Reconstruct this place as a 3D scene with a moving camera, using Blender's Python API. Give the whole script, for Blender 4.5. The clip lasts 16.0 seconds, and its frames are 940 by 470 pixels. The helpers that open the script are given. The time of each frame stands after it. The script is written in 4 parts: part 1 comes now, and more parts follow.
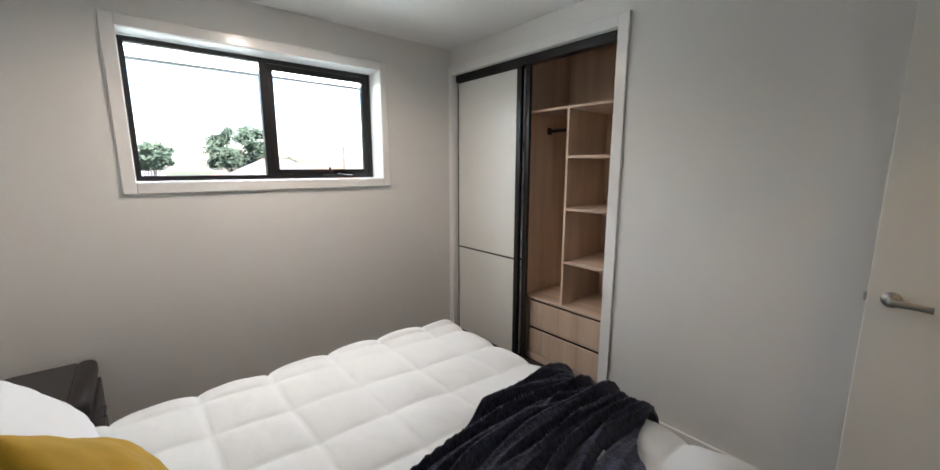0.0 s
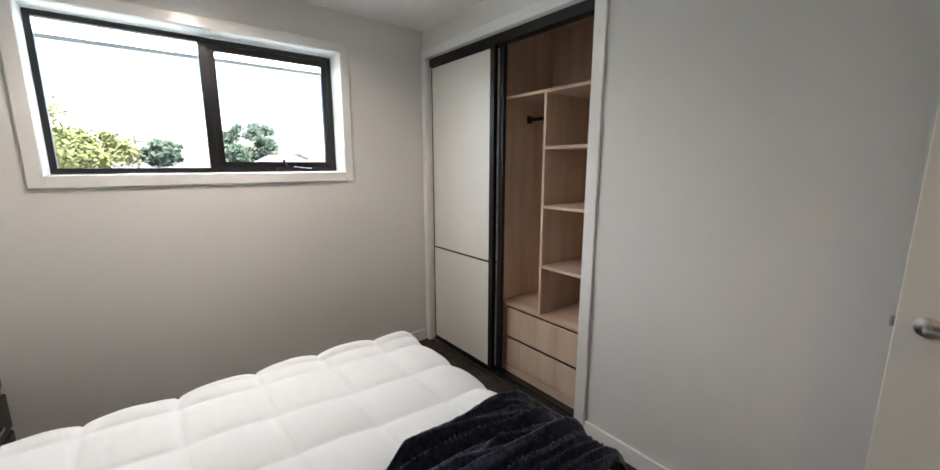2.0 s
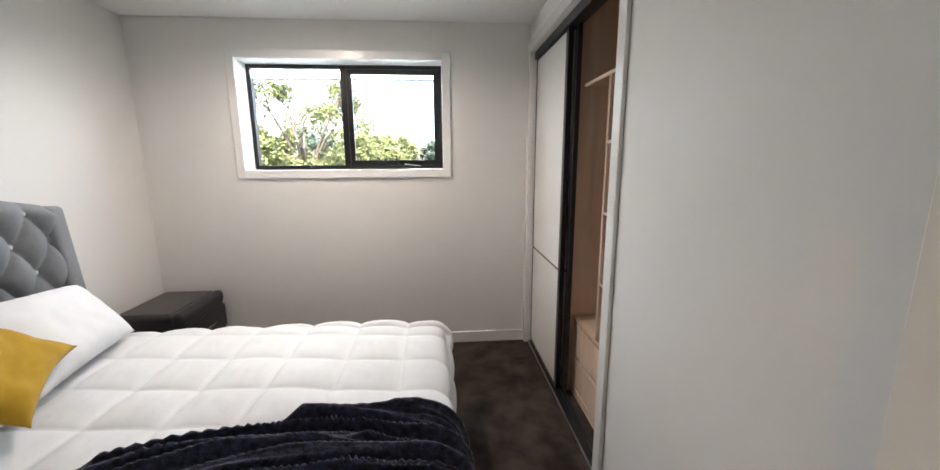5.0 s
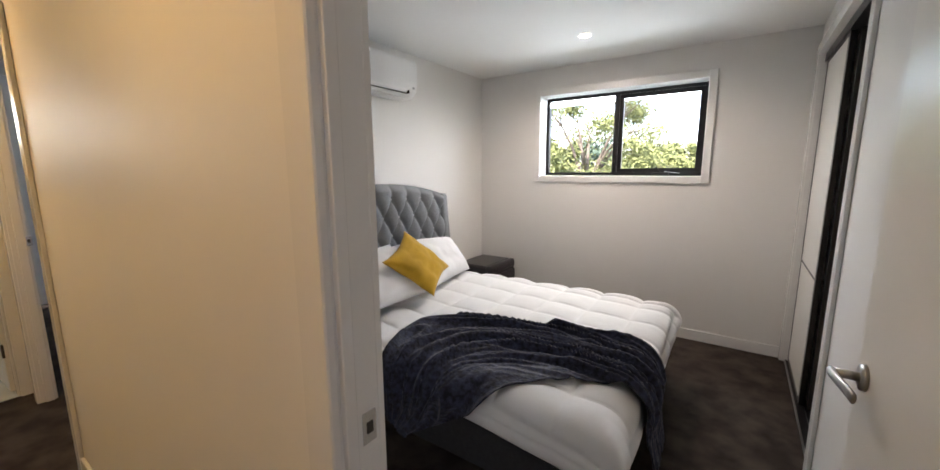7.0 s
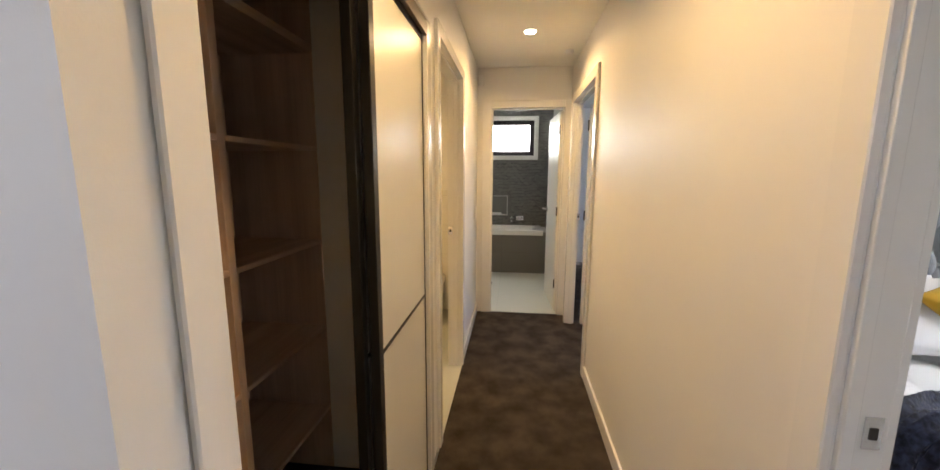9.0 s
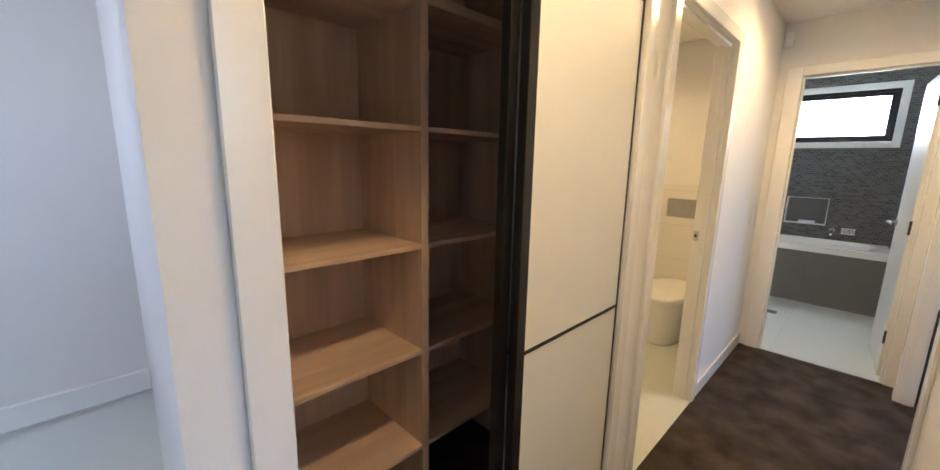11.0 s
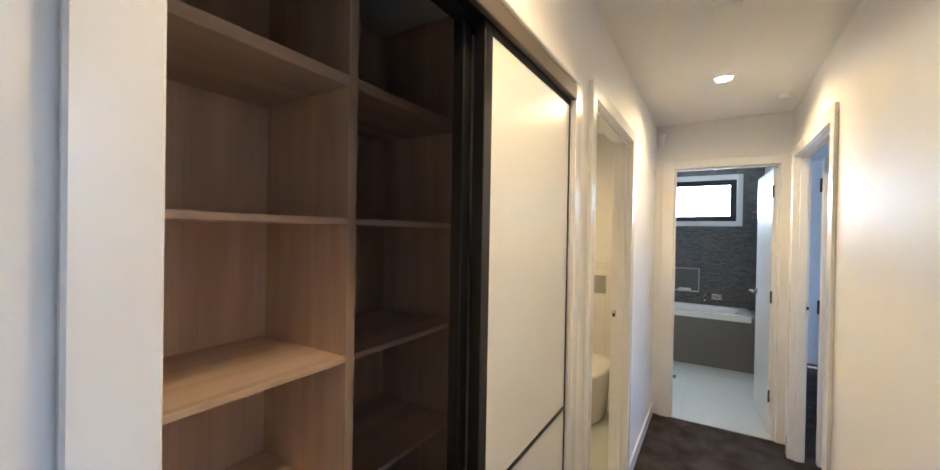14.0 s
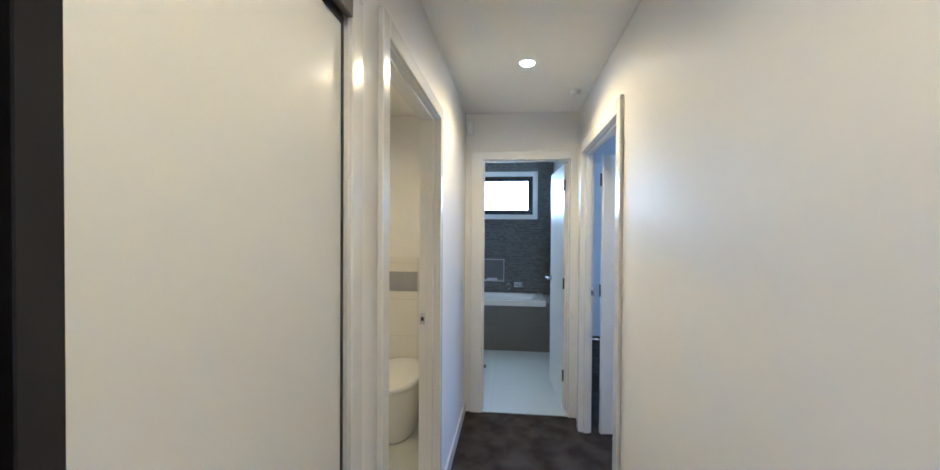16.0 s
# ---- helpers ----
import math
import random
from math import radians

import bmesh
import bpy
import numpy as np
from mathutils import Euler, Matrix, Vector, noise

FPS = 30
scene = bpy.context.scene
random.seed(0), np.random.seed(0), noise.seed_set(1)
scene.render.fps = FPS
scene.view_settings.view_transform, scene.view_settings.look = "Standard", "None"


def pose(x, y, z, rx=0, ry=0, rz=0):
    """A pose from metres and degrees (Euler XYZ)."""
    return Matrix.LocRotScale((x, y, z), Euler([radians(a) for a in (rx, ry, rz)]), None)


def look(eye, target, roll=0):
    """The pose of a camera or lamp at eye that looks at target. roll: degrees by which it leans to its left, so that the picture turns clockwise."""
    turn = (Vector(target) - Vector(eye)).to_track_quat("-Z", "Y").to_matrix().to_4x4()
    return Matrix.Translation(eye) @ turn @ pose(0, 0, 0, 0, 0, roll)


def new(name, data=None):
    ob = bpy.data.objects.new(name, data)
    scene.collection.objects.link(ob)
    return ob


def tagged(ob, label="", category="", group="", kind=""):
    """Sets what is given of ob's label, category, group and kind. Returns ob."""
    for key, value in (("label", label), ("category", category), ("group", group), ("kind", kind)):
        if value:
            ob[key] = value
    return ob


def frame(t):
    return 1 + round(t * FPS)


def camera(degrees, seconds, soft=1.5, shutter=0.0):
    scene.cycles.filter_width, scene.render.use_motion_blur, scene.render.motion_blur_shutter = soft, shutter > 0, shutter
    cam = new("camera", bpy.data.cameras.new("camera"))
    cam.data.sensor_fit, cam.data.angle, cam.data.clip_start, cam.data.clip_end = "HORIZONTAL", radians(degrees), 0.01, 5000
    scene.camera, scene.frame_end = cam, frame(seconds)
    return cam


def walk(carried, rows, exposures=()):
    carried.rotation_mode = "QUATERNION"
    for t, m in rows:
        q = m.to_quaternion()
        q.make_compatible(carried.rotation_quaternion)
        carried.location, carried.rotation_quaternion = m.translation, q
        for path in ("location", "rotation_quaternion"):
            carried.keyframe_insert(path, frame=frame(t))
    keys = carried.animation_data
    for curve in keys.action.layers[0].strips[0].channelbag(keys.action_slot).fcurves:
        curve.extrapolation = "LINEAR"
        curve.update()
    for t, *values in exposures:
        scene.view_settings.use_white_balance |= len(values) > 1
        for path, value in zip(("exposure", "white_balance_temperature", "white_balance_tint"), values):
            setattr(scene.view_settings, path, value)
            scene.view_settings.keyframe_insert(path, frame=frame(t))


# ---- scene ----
cam = camera(100.3, 16.0)
PATH = [
    (0, (-0.369, 0.749, 1.467), (0.905, 2.254, 1.13), 0.0),
    (0.5, (-0.368, 0.731, 1.467), (0.837, 2.285, 1.101), 0.1),
    (1, (-0.299, 0.725, 1.463), (0.902, 2.282, 1.098), 0.0),
    (1.5, (-0.16, 0.78, 1.453), (1.042, 2.336, 1.088), 0.0),
    (2, (0.028, 0.792, 1.441), (1.257, 2.33, 1.088), 0.0),
    (2.5, (0.251, 0.739, 1.431), (1.483, 2.276, 1.084), 0.0),
    (3, (0.474, 0.709, 1.422), (1.549, 2.359, 1.072), -0.0),
    (3.2, (0.572, 0.713, 1.412), (1.58, 2.405, 1.063), 0.0),
    (5.3, (1.115, 0.365, 1.455), (1.09, 2.332, 1.10), -0.3),
    (5.5, (1.181, 0.289, 1.444), (1.04, 2.255, 1.11), -0.2),
    (6, (1.242, 0.063, 1.465), (0.79, 1.981, 1.121), -0.1),
    (6.5, (1.302, -0.098, 1.472), (0.53, 1.714, 1.133), -0.4),
    (7, (1.334, -0.261, 1.436), (0.214, 1.365, 1.116), -0.2),
    (7.5, (1.426, -0.345, 1.442), (-0.214, 0.755, 1.128), -0.4),
    (8, (1.519, -0.396, 1.437), (-0.397, 0.086, 1.131), 0.0),
    (8.5, (1.567, -0.448, 1.435), (-0.408, -0.386, 1.125), 0.1),
    (9, (1.494, -0.444, 1.425), (-0.47, -0.661, 1.112), 0.3),
    (9.5, (1.368, -0.404, 1.418), (-0.552, -0.867, 1.106), 0.8),
    (10, (1.292, -0.316, 1.408), (-0.477, -1.191, 1.083), 0.8),
    (10.2, (1.267, -0.269, 1.408), (-0.365, -1.37, 1.07), 0.9),
    (12.3, (1.249, -0.185, 1.493), (-0.011, -1.7, 1.15), 1.3),
    (12.5, (1.251, -0.183, 1.505), (-0.022, -1.715, 1.323), 1.1),
    (13, (1.247, -0.197, 1.521), (-0.028, -1.738, 1.487), 1.2),
    (13.5, (1.232, -0.264, 1.512), (-0.263, -1.593, 1.478), 1.3),
    (14, (1.209, -0.389, 1.498), (-0.49, -1.444, 1.483), 1.0),
    (14.5, (1.185, -0.447, 1.494), (-0.687, -1.15, 1.482), 0.9),
    (15, (1.104, -0.465, 1.491), (-0.869, -0.787, 1.474), 0.9),
    (15.5, (0.933, -0.448, 1.479), (-1.055, -0.666, 1.468), 0.7),
    (16, (0.737, -0.433, 1.478), (-1.251, -0.646, 1.451), 0.4),
]

EXPOSURES = [(0, 2.8, 6550, 17), (5.5, 3.15, 6550, 19), (7.5, 3.0, 6700, 20), (8, 3.3, 6500, 20), (8.5, 3.7, 6400, 19), (9.5, 3.85, 5900, 18),
             (10.2, 3.95, 5300, 17), (12.5, 4.15, 5450, 17), (13.5, 4.05, 4950, 14), (14.5, 4.0, 4850, 17), (16, 3.75, 4250, 12)]
walk(cam, [(t, look(eye, target, roll)) for t, eye, target, roll in PATH], EXPOSURES)

# ---------------- world and lights ----------------
SUN_ELEV, SUN_ROT = radians(58), radians(195)
world = bpy.data.worlds.new("sky")
scene.world = world
world.use_nodes = True
wn = world.node_tree
sky = wn.nodes.new("ShaderNodeTexSky")
sky.sky_type = "NISHITA"
sky.sun_disc = False
sky.sun_elevation, sky.sun_rotation = SUN_ELEV, SUN_ROT
sky.air_density, sky.dust_density, sky.ozone_density = 1.0, 1.6, 1.0
bg = wn.nodes["Background"]
bg.inputs["Strength"].default_value = 0.15
wn.links.new(sky.outputs[0], bg.inputs["Color"])


def lamp(name, kind, place, energy, colour=(1, 1, 1), size=0.1, size_y=None, rot=(0, 0, 0), angle=None, spot=None):
    d = bpy.data.lights.new(name, kind)
    d.energy, d.color = energy, colour
    if kind == "AREA":
        d.shape = "RECTANGLE" if size_y else "DISK"
        d.size = size
        if size_y:
            d.size_y = size_y
    elif kind == "SUN":
        d.angle = angle
    else:
        d.shadow_soft_size = size
        if spot:
            d.spot_size, d.spot_blend = spot
    ob = new(name, d)
    ob.matrix_world = pose(*place, *rot)
    return ob


sx, sy = math.sin(SUN_ROT), math.cos(SUN_ROT)
lamp("sun", "SUN", (0, 0, 20), 3.8, (1.0, 0.96, 0.9), angle=radians(2), rot=(90 - math.degrees(SUN_ELEV), 0, 180 - math.degrees(SUN_ROT)))
DAY = (0.72, 0.87, 1.0)
lamp("bathroom_window_light", "AREA", (-4.80, -0.75, 1.95), 1.9, (0.90, 0.93, 0.78), 0.5, 1.1, (0, -90, 0))
# Strip lamp added under the soffit; boosts the sky's light into the bedroom.
lamp("bedroom_window_fill", "AREA", (0.355, 3.86, 2.165), 2.3, (0.68, 0.88, 0.95), 1.6, 0.12, (-60, 0, 0))
# Unseen panel lamp added outdoors, aimed up through the window as ceiling fill.
lamp("garden_side_fill", "AREA", (0.355, 6.2, 0.55), 15.0, (0.74, 0.90, 0.96), 4.0, 0.9, (-102, 0, 0))
# Fill lamp added out of view to brighten the stairwell.
lamp("stair_fill_light", "AREA", (2.86, -1.725, 1.775), 0.75, (0.92, 0.93, 0.95), 0.33, 0.33, (0, 90, 0))
lamp("next_room_window_light", "AREA", (-2.6, 3.50, 1.75), 2.0, DAY, 1.2, 0.7, (-90, 0, 0))
WARM = (1.0, 0.62, 0.19)
# The second hall lamp, at x 0.60, is unseen; added to light the cupboard.
# The toilet's lamp is out of view, added to light that room.
for nm, x, y, e, tone in (("bedroom_downlight_lamp", 0.30, 2.72, 10.5, (1.0, 0.90, 0.77)), ("hall_downlight_lamp", -1.48, -0.355, 4.6, WARM), ("hall_downlight_lamp", 0.60, -0.44, 3.5, WARM), ("toilet_fill_lamp", -1.3, -1.4, 4.2, WARM)):
    lamp(nm, "SPOT", (x, y, 2.395), e, tone, 0.04, spot=(radians(165), 0.7))

# ---------------- materials ----------------


def mat(name, colour, rough=0.5, metal=0.0, spec=0.5, bump=0.0, bscale=200.0, var=0.0, vscale=3.0, stretch=(1, 1, 1), dark=None, coat=0.0, sheen=0.0, detail=4.0):
    """A surface with noise of two scales in its colour and relief. dark: the second colour of the variation."""
    m = bpy.data.materials.new(name)
    m.use_nodes = True
    nt = m.node_tree
    b = nt.nodes["Principled BSDF"]
    b.inputs["Roughness"].default_value = rough
    b.inputs["Metallic"].default_value = metal
    b.inputs["Specular IOR Level"].default_value = spec
    b.inputs["Coat Weight"].default_value = coat
    b.inputs["Sheen Weight"].default_value = sheen
    b.inputs["Base Color"].default_value = (*colour, 1)
    co = nt.nodes.new("ShaderNodeTexCoord")
    mp = nt.nodes.new("ShaderNodeMapping")
    mp.inputs["Scale"].default_value = stretch
    nt.links.new(co.outputs["Object"], mp.inputs["Vector"])
    if var or dark:
        n = nt.nodes.new("ShaderNodeTexNoise")
        n.inputs["Scale"].default_value = vscale
        n.inputs["Detail"].default_value = detail
        nt.links.new(mp.outputs[0], n.inputs["Vector"])
        r = nt.nodes.new("ShaderNodeValToRGB")
        lo = dark or tuple(c * (1 - var) for c in colour)
        r.color_ramp.elements[0].position, r.color_ramp.elements[1].position = 0.35, 0.65
        r.color_ramp.elements[0].color = (*lo, 1)
        r.color_ramp.elements[1].color = (*colour, 1)
        nt.links.new(n.outputs["Fac"], r.inputs["Fac"])
        nt.links.new(r.outputs["Color"], b.inputs["Base Color"])
    if bump:
        n2 = nt.nodes.new("ShaderNodeTexNoise")
        n2.inputs["Scale"].default_value = bscale
        n2.inputs["Detail"].default_value = 3.0
        nt.links.new(mp.outputs[0], n2.inputs["Vector"])
        bp = nt.nodes.new("ShaderNodeBump")
        bp.inputs["Strength"].default_value = bump
        bp.inputs["Distance"].default_value = 0.004
        nt.links.new(n2.outputs["Fac"], bp.inputs["Height"])
        nt.links.new(bp.outputs["Normal"], b.inputs["Normal"])
    return m


def laminate(name, grain, tint=1.0):
    """Light oak laminate; grain: the axis along which it runs."""
    m = bpy.data.materials.new(name)
    m.use_nodes = True
    nt = m.node_tree
    b = nt.nodes["Principled BSDF"]
    b.inputs["Roughness"].default_value = 0.5
    b.inputs["Specular IOR Level"].default_value = 0.35
    co = nt.nodes.new("ShaderNodeTexCoord")
    mix = []
    for sc, across in ((1.0, 12.0), (2.5, 130.0)):
        mp = nt.nodes.new("ShaderNodeMapping")
        mp.inputs["Scale"].default_value = [sc if a == grain else across for a in "xyz"]
        n = nt.nodes.new("ShaderNodeTexNoise")
        n.inputs["Scale"].default_value = 1.0
        n.inputs["Detail"].default_value = 5.0
        n.inputs["Distortion"].default_value = 0.3
        nt.links.new(co.outputs["Object"], mp.inputs["Vector"])
        nt.links.new(mp.outputs[0], n.inputs["Vector"])
        mix.append(n)
    add = nt.nodes.new("ShaderNodeMath")
    add.operation = "MULTIPLY_ADD"
    add.inputs[1].default_value = 0.25
    nt.links.new(mix[1].outputs["Fac"], add.inputs[0])
    sc2 = nt.nodes.new("ShaderNodeMath")
    sc2.operation = "MULTIPLY"
    sc2.inputs[1].default_value = 0.75
    nt.links.new(mix[0].outputs["Fac"], sc2.inputs[0])
    nt.links.new(sc2.outputs[0], add.inputs[2])
    r = nt.nodes.new("ShaderNodeValToRGB")
    e = r.color_ramp.elements
    e[0].position, e[1].position = 0.36, 0.62
    e[0].color = (0.385 * tint, 0.275 * tint, 0.200 * tint, 1)
    e[1].color = (0.50 * tint, 0.375 * tint, 0.285 * tint, 1)
    nt.links.new(add.outputs[0], r.inputs["Fac"])
    nt.links.new(r.outputs["Color"], b.inputs["Base Color"])
    return m


def tiles(name, colour, grout, w, h, axes, rough=0.35, mortar=0.012, var=0.25, offset=0.5):
    """A tiled surface; axes: the two object axes over which the tiles run."""
    m = bpy.data.materials.new(name)
    m.use_nodes = True
    nt = m.node_tree
    b = nt.nodes["Principled BSDF"]
    b.inputs["Roughness"].default_value = rough
    co = nt.nodes.new("ShaderNodeTexCoord")
    sep = nt.nodes.new("ShaderNodeSeparateXYZ")
    com = nt.nodes.new("ShaderNodeCombineXYZ")
    nt.links.new(co.outputs["Object"], sep.inputs[0])
    for i, a in enumerate(axes):
        nt.links.new(sep.outputs["xyz".index(a)], com.inputs[i])
    br = nt.nodes.new("ShaderNodeTexBrick")
    br.offset = offset
    br.inputs["Scale"].default_value = 1.0
    br.inputs["Brick Width"].default_value = w
    br.inputs["Row Height"].default_value = h
    br.inputs["Mortar Size"].default_value = mortar * h
    br.inputs["Color1"].default_value = (*colour, 1)
    br.inputs["Color2"].default_value = (*[c * (1 - var) for c in colour], 1)
    br.inputs["Mortar"].default_value = (*grout, 1)
    nt.links.new(com.outputs[0], br.inputs["Vector"])
    nt.links.new(br.outputs["Color"], b.inputs["Base Color"])
    bp = nt.nodes.new("ShaderNodeBump")
    bp.invert = True
    bp.inputs["Strength"].default_value = 0.4
    bp.inputs["Distance"].default_value = 0.002
    nt.links.new(br.outputs["Fac"], bp.inputs["Height"])
    nt.links.new(bp.outputs["Normal"], b.inputs["Normal"])
    return m


def glass(name):
    m = bpy.data.materials.new(name)
    m.use_nodes = True
    b = m.node_tree.nodes["Principled BSDF"]
    b.inputs["Transmission Weight"].default_value = 1.0
    b.inputs["Roughness"].default_value = 0.0
    b.inputs["IOR"].default_value = 1.0 + 0.02
    return m


def glow(name, colour, strength):
    m = bpy.data.materials.new(name)
    m.use_nodes = True
    b = m.node_tree.nodes["Principled BSDF"]
    b.inputs["Emission Color"].default_value = (*colour, 1)
    b.inputs["Emission Strength"].default_value = strength
    return m


M_WALL = mat("wall_paint", (0.76, 0.745, 0.72), 0.55, bump=0.06, bscale=350, var=0.02, vscale=1.5)
M_CEIL = mat("ceiling_paint", (0.82, 0.81, 0.79), 0.8, bump=0.04, bscale=300)
M_TRIM = mat("trim_gloss_paint", (0.8, 0.79, 0.77), 0.22, bump=0.02, bscale=90)
M_DOOR = mat("door_paint", (0.76, 0.745, 0.70), 0.3, spec=0.3, bump=0.02, bscale=60)
M_PANEL = mat("white_door_panel", (0.76, 0.75, 0.71), 0.3, bump=0.02, bscale=90)
M_BLACK = mat("black_aluminium", (0.012, 0.011, 0.012), 0.3, metal=0.2, bump=0.03, bscale=300)
M_BRONZE = mat("bronze_track", (0.16, 0.13, 0.105), 0.4, metal=0.4, bump=0.02)
M_CHROME = mat("chrome", (0.62, 0.62, 0.63), 0.18, metal=1.0)
M_STEEL = mat("satin_steel", (0.42, 0.42, 0.42), 0.35, metal=1.0)
M_CARPET = mat("charcoal_carpet", (0.078, 0.061, 0.052), 0.95, spec=0.1, bump=1.0, bscale=420, dark=(0.033, 0.026, 0.022), vscale=6.5, sheen=0.0, detail=9)
M_WOOD_Z = laminate("oak_laminate_upright", "z", 1.38)
M_WOOD_Y = laminate("oak_laminate_across", "y", 1.34)
M_WOOD_X = laminate("oak_laminate_lengthwise", "x", 1.40)
M_DUVET = mat("white_cotton", (0.74, 0.735, 0.73), 0.85, spec=0.2, bump=0.25, bscale=28, sheen=0.0)
M_PILLOW = mat("white_pillowcase", (0.80, 0.80, 0.81), 0.85, spec=0.2, bump=0.35, bscale=16)
M_CUSHION = mat("mustard_velvet", (0.56, 0.33, 0.025), 0.8, spec=0.2, bump=0.5, bscale=20, var=0.2, vscale=9, sheen=0.1)
# The throw's lighter specks put highlights of its pile into the colour.
M_THROW = mat("navy_chenille", (0.036, 0.041, 0.080), 0.7, spec=0.3, bump=1.0, bscale=90, dark=(0.005, 0.006, 0.014), vscale=42, sheen=0.2, detail=6)
M_GREY = mat("grey_linen_upholstery", (0.26, 0.275, 0.29), 0.9, spec=0.2, bump=0.5, bscale=600, var=0.07, vscale=60)
M_BUTTON = mat("satin_button", (0.42, 0.43, 0.45), 0.35, spec=0.5)
M_BASE = mat("charcoal_upholstery", (0.055, 0.055, 0.060), 0.9, spec=0.2, bump=0.5, bscale=600, var=0.15, vscale=50)
M_LEATHER = mat("black_leatherette", (0.022, 0.018, 0.022), 0.38, bump=0.35, bscale=260, var=0.2, vscale=30)
M_TOPDARK = mat("dark_top_panel", (0.05, 0.047, 0.047), 0.35, bump=0.05)
M_PLASTIC = mat("white_plastic", (0.80, 0.80, 0.79), 0.3)
M_CERAMIC = mat("white_ceramic", (0.82, 0.81, 0.79), 0.12, coat=0.3)
M_MOSAIC = tiles("grey_mosaic", (0.15, 0.145, 0.135), (0.22, 0.21, 0.2), 0.048, 0.023, "yz", 0.3, 0.1, 0.6)
M_GREYTILE = tiles("grey_tile", (0.17, 0.165, 0.155), (0.14, 0.135, 0.13), 0.6, 0.3, "yz", 0.35, 0.01, 0.05, 0.0)
M_GREYTILE_X = tiles("grey_tile_side", (0.17, 0.165, 0.155), (0.14, 0.135, 0.13), 0.6, 0.3, "xz", 0.35, 0.01, 0.05, 0.0)
M_FLOORTILE = tiles("pale_floor_tile", (0.50, 0.52, 0.49), (0.44, 0.455, 0.43), 0.6, 0.6, "xy", 0.3, 0.006, 0.04, 0.0)
M_WCTILE = tiles("cream_wall_tile", (0.74, 0.72, 0.66), (0.6, 0.58, 0.54), 0.6, 0.3, "yz", 0.2, 0.008, 0.03, 0.0)
M_GLASS = glass("window_glass")
M_LED = glow("downlight_led", (1.0, 0.86, 0.66), 8.0)
M_SOFFIT = mat("soffit_paint", (0.60, 0.60, 0.60), 0.7)
M_GUTTER = mat("grey_gutter", (0.16, 0.17, 0.18), 0.5)
M_ROOF = mat("grey_roof_tile", (0.20, 0.20, 0.21), 0.8, bump=0.6, bscale=9, var=0.25, vscale=12)
M_REDROOF = mat("terracotta_roof_tile", (0.24, 0.13, 0.09), 0.8, bump=0.6, bscale=9, var=0.25, vscale=12)
M_BRICKWALL = mat("pale_brick", (0.4, 0.33, 0.27), 0.85, var=0.2, vscale=20)
M_GRASS = mat("lawn", (0.10, 0.11, 0.06), 0.95, bump=1, bscale=10, var=0.5, vscale=1.2)
M_BARK = mat("bark", (0.16, 0.13, 0.1), 0.9, bump=1, bscale=20, var=0.3, vscale=8)
M_LEAF = mat("gum_leaves", (0.20, 0.22, 0.08), 0.8, spec=0.2, dark=(0.13, 0.155, 0.065), vscale=1.2)
M_LEAF2 = mat("dark_green_leaves", (0.09, 0.13, 0.09), 0.8, spec=0.2, dark=(0.065, 0.10, 0.07), vscale=1.5)
M_PAPER = mat("white_paper", (0.8, 0.8, 0.78), 0.8)
M_GILT = mat("bronze_wood_frame", (0.18, 0.10, 0.05), 0.4)
M_RUBBER = mat("dark_metal", (0.05, 0.045, 0.04), 0.4, metal=0.6)

# ---------------- mesh helpers ----------------


def mesh_of(name, bm, material, smooth=False):
    me = bpy.data.meshes.new(name)
    bm.to_mesh(me)
    bm.free()
    me.materials.append(material)
    if smooth:
        me.polygons.foreach_set("use_smooth", [True] * len(me.polygons))
    return me


def part(name, bm, material, parent=None, label="", smooth=False):
    ob = new(name, mesh_of(name, bm, material, smooth))
    if parent is not None:
        ob.parent = parent
        ob.matrix_parent_inverse = parent.matrix_world.inverted()
    return tagged(ob, label)


def thing(name, place, label, category, group=""):
    ob = new(name)
    ob.empty_display_size = 0.1
    ob.location = place
    bpy.context.view_layer.update()
    return tagged(ob, label, category, group)


def add_box(bm, lo, hi, bev=0.0, seg=2):
    lo, hi = [min(a, b) for a, b in zip(lo, hi)], [max(a, b) for a, b in zip(lo, hi)]
    size = [b - a for a, b in zip(lo, hi)]
    r = bmesh.ops.create_cube(bm, size=1.0)
    for v in r["verts"]:
        v.co = Vector([lo[i] + (v.co[i] + 0.5) * size[i] for i in range(3)])
    if bev:
        es = list({e for v in r["verts"] for e in v.link_edges})
        bmesh.ops.bevel(bm, geom=es, offset=min(bev, min(size) * 0.45), segments=seg, affect="EDGES", profile=0.5)
    return r


def box(lo, hi, bev=0.0015, seg=1):
    bm = bmesh.new()
    add_box(bm, lo, hi, bev, seg)
    return bm


def boxes(items, bev=0.0015, seg=1):
    bm = bmesh.new()
    for lo, hi in items:
        add_box(bm, lo, hi, bev, seg)
    return bm


def add_tube(bm, a, b, r, seg=12, r2=None):
    a, b = Vector(a), Vector(b)
    d = b - a
    m = Matrix.Translation((a + b) / 2) @ d.to_track_quat("Z", "Y").to_matrix().to_4x4()
    bmesh.ops.create_cone(bm, cap_ends=True, segments=seg, radius1=r, radius2=r if r2 is None else r2, depth=d.length, matrix=m)


def tube(a, b, r, seg=16, r2=None):
    bm = bmesh.new()
    add_tube(bm, a, b, r, seg, r2)
    return bm


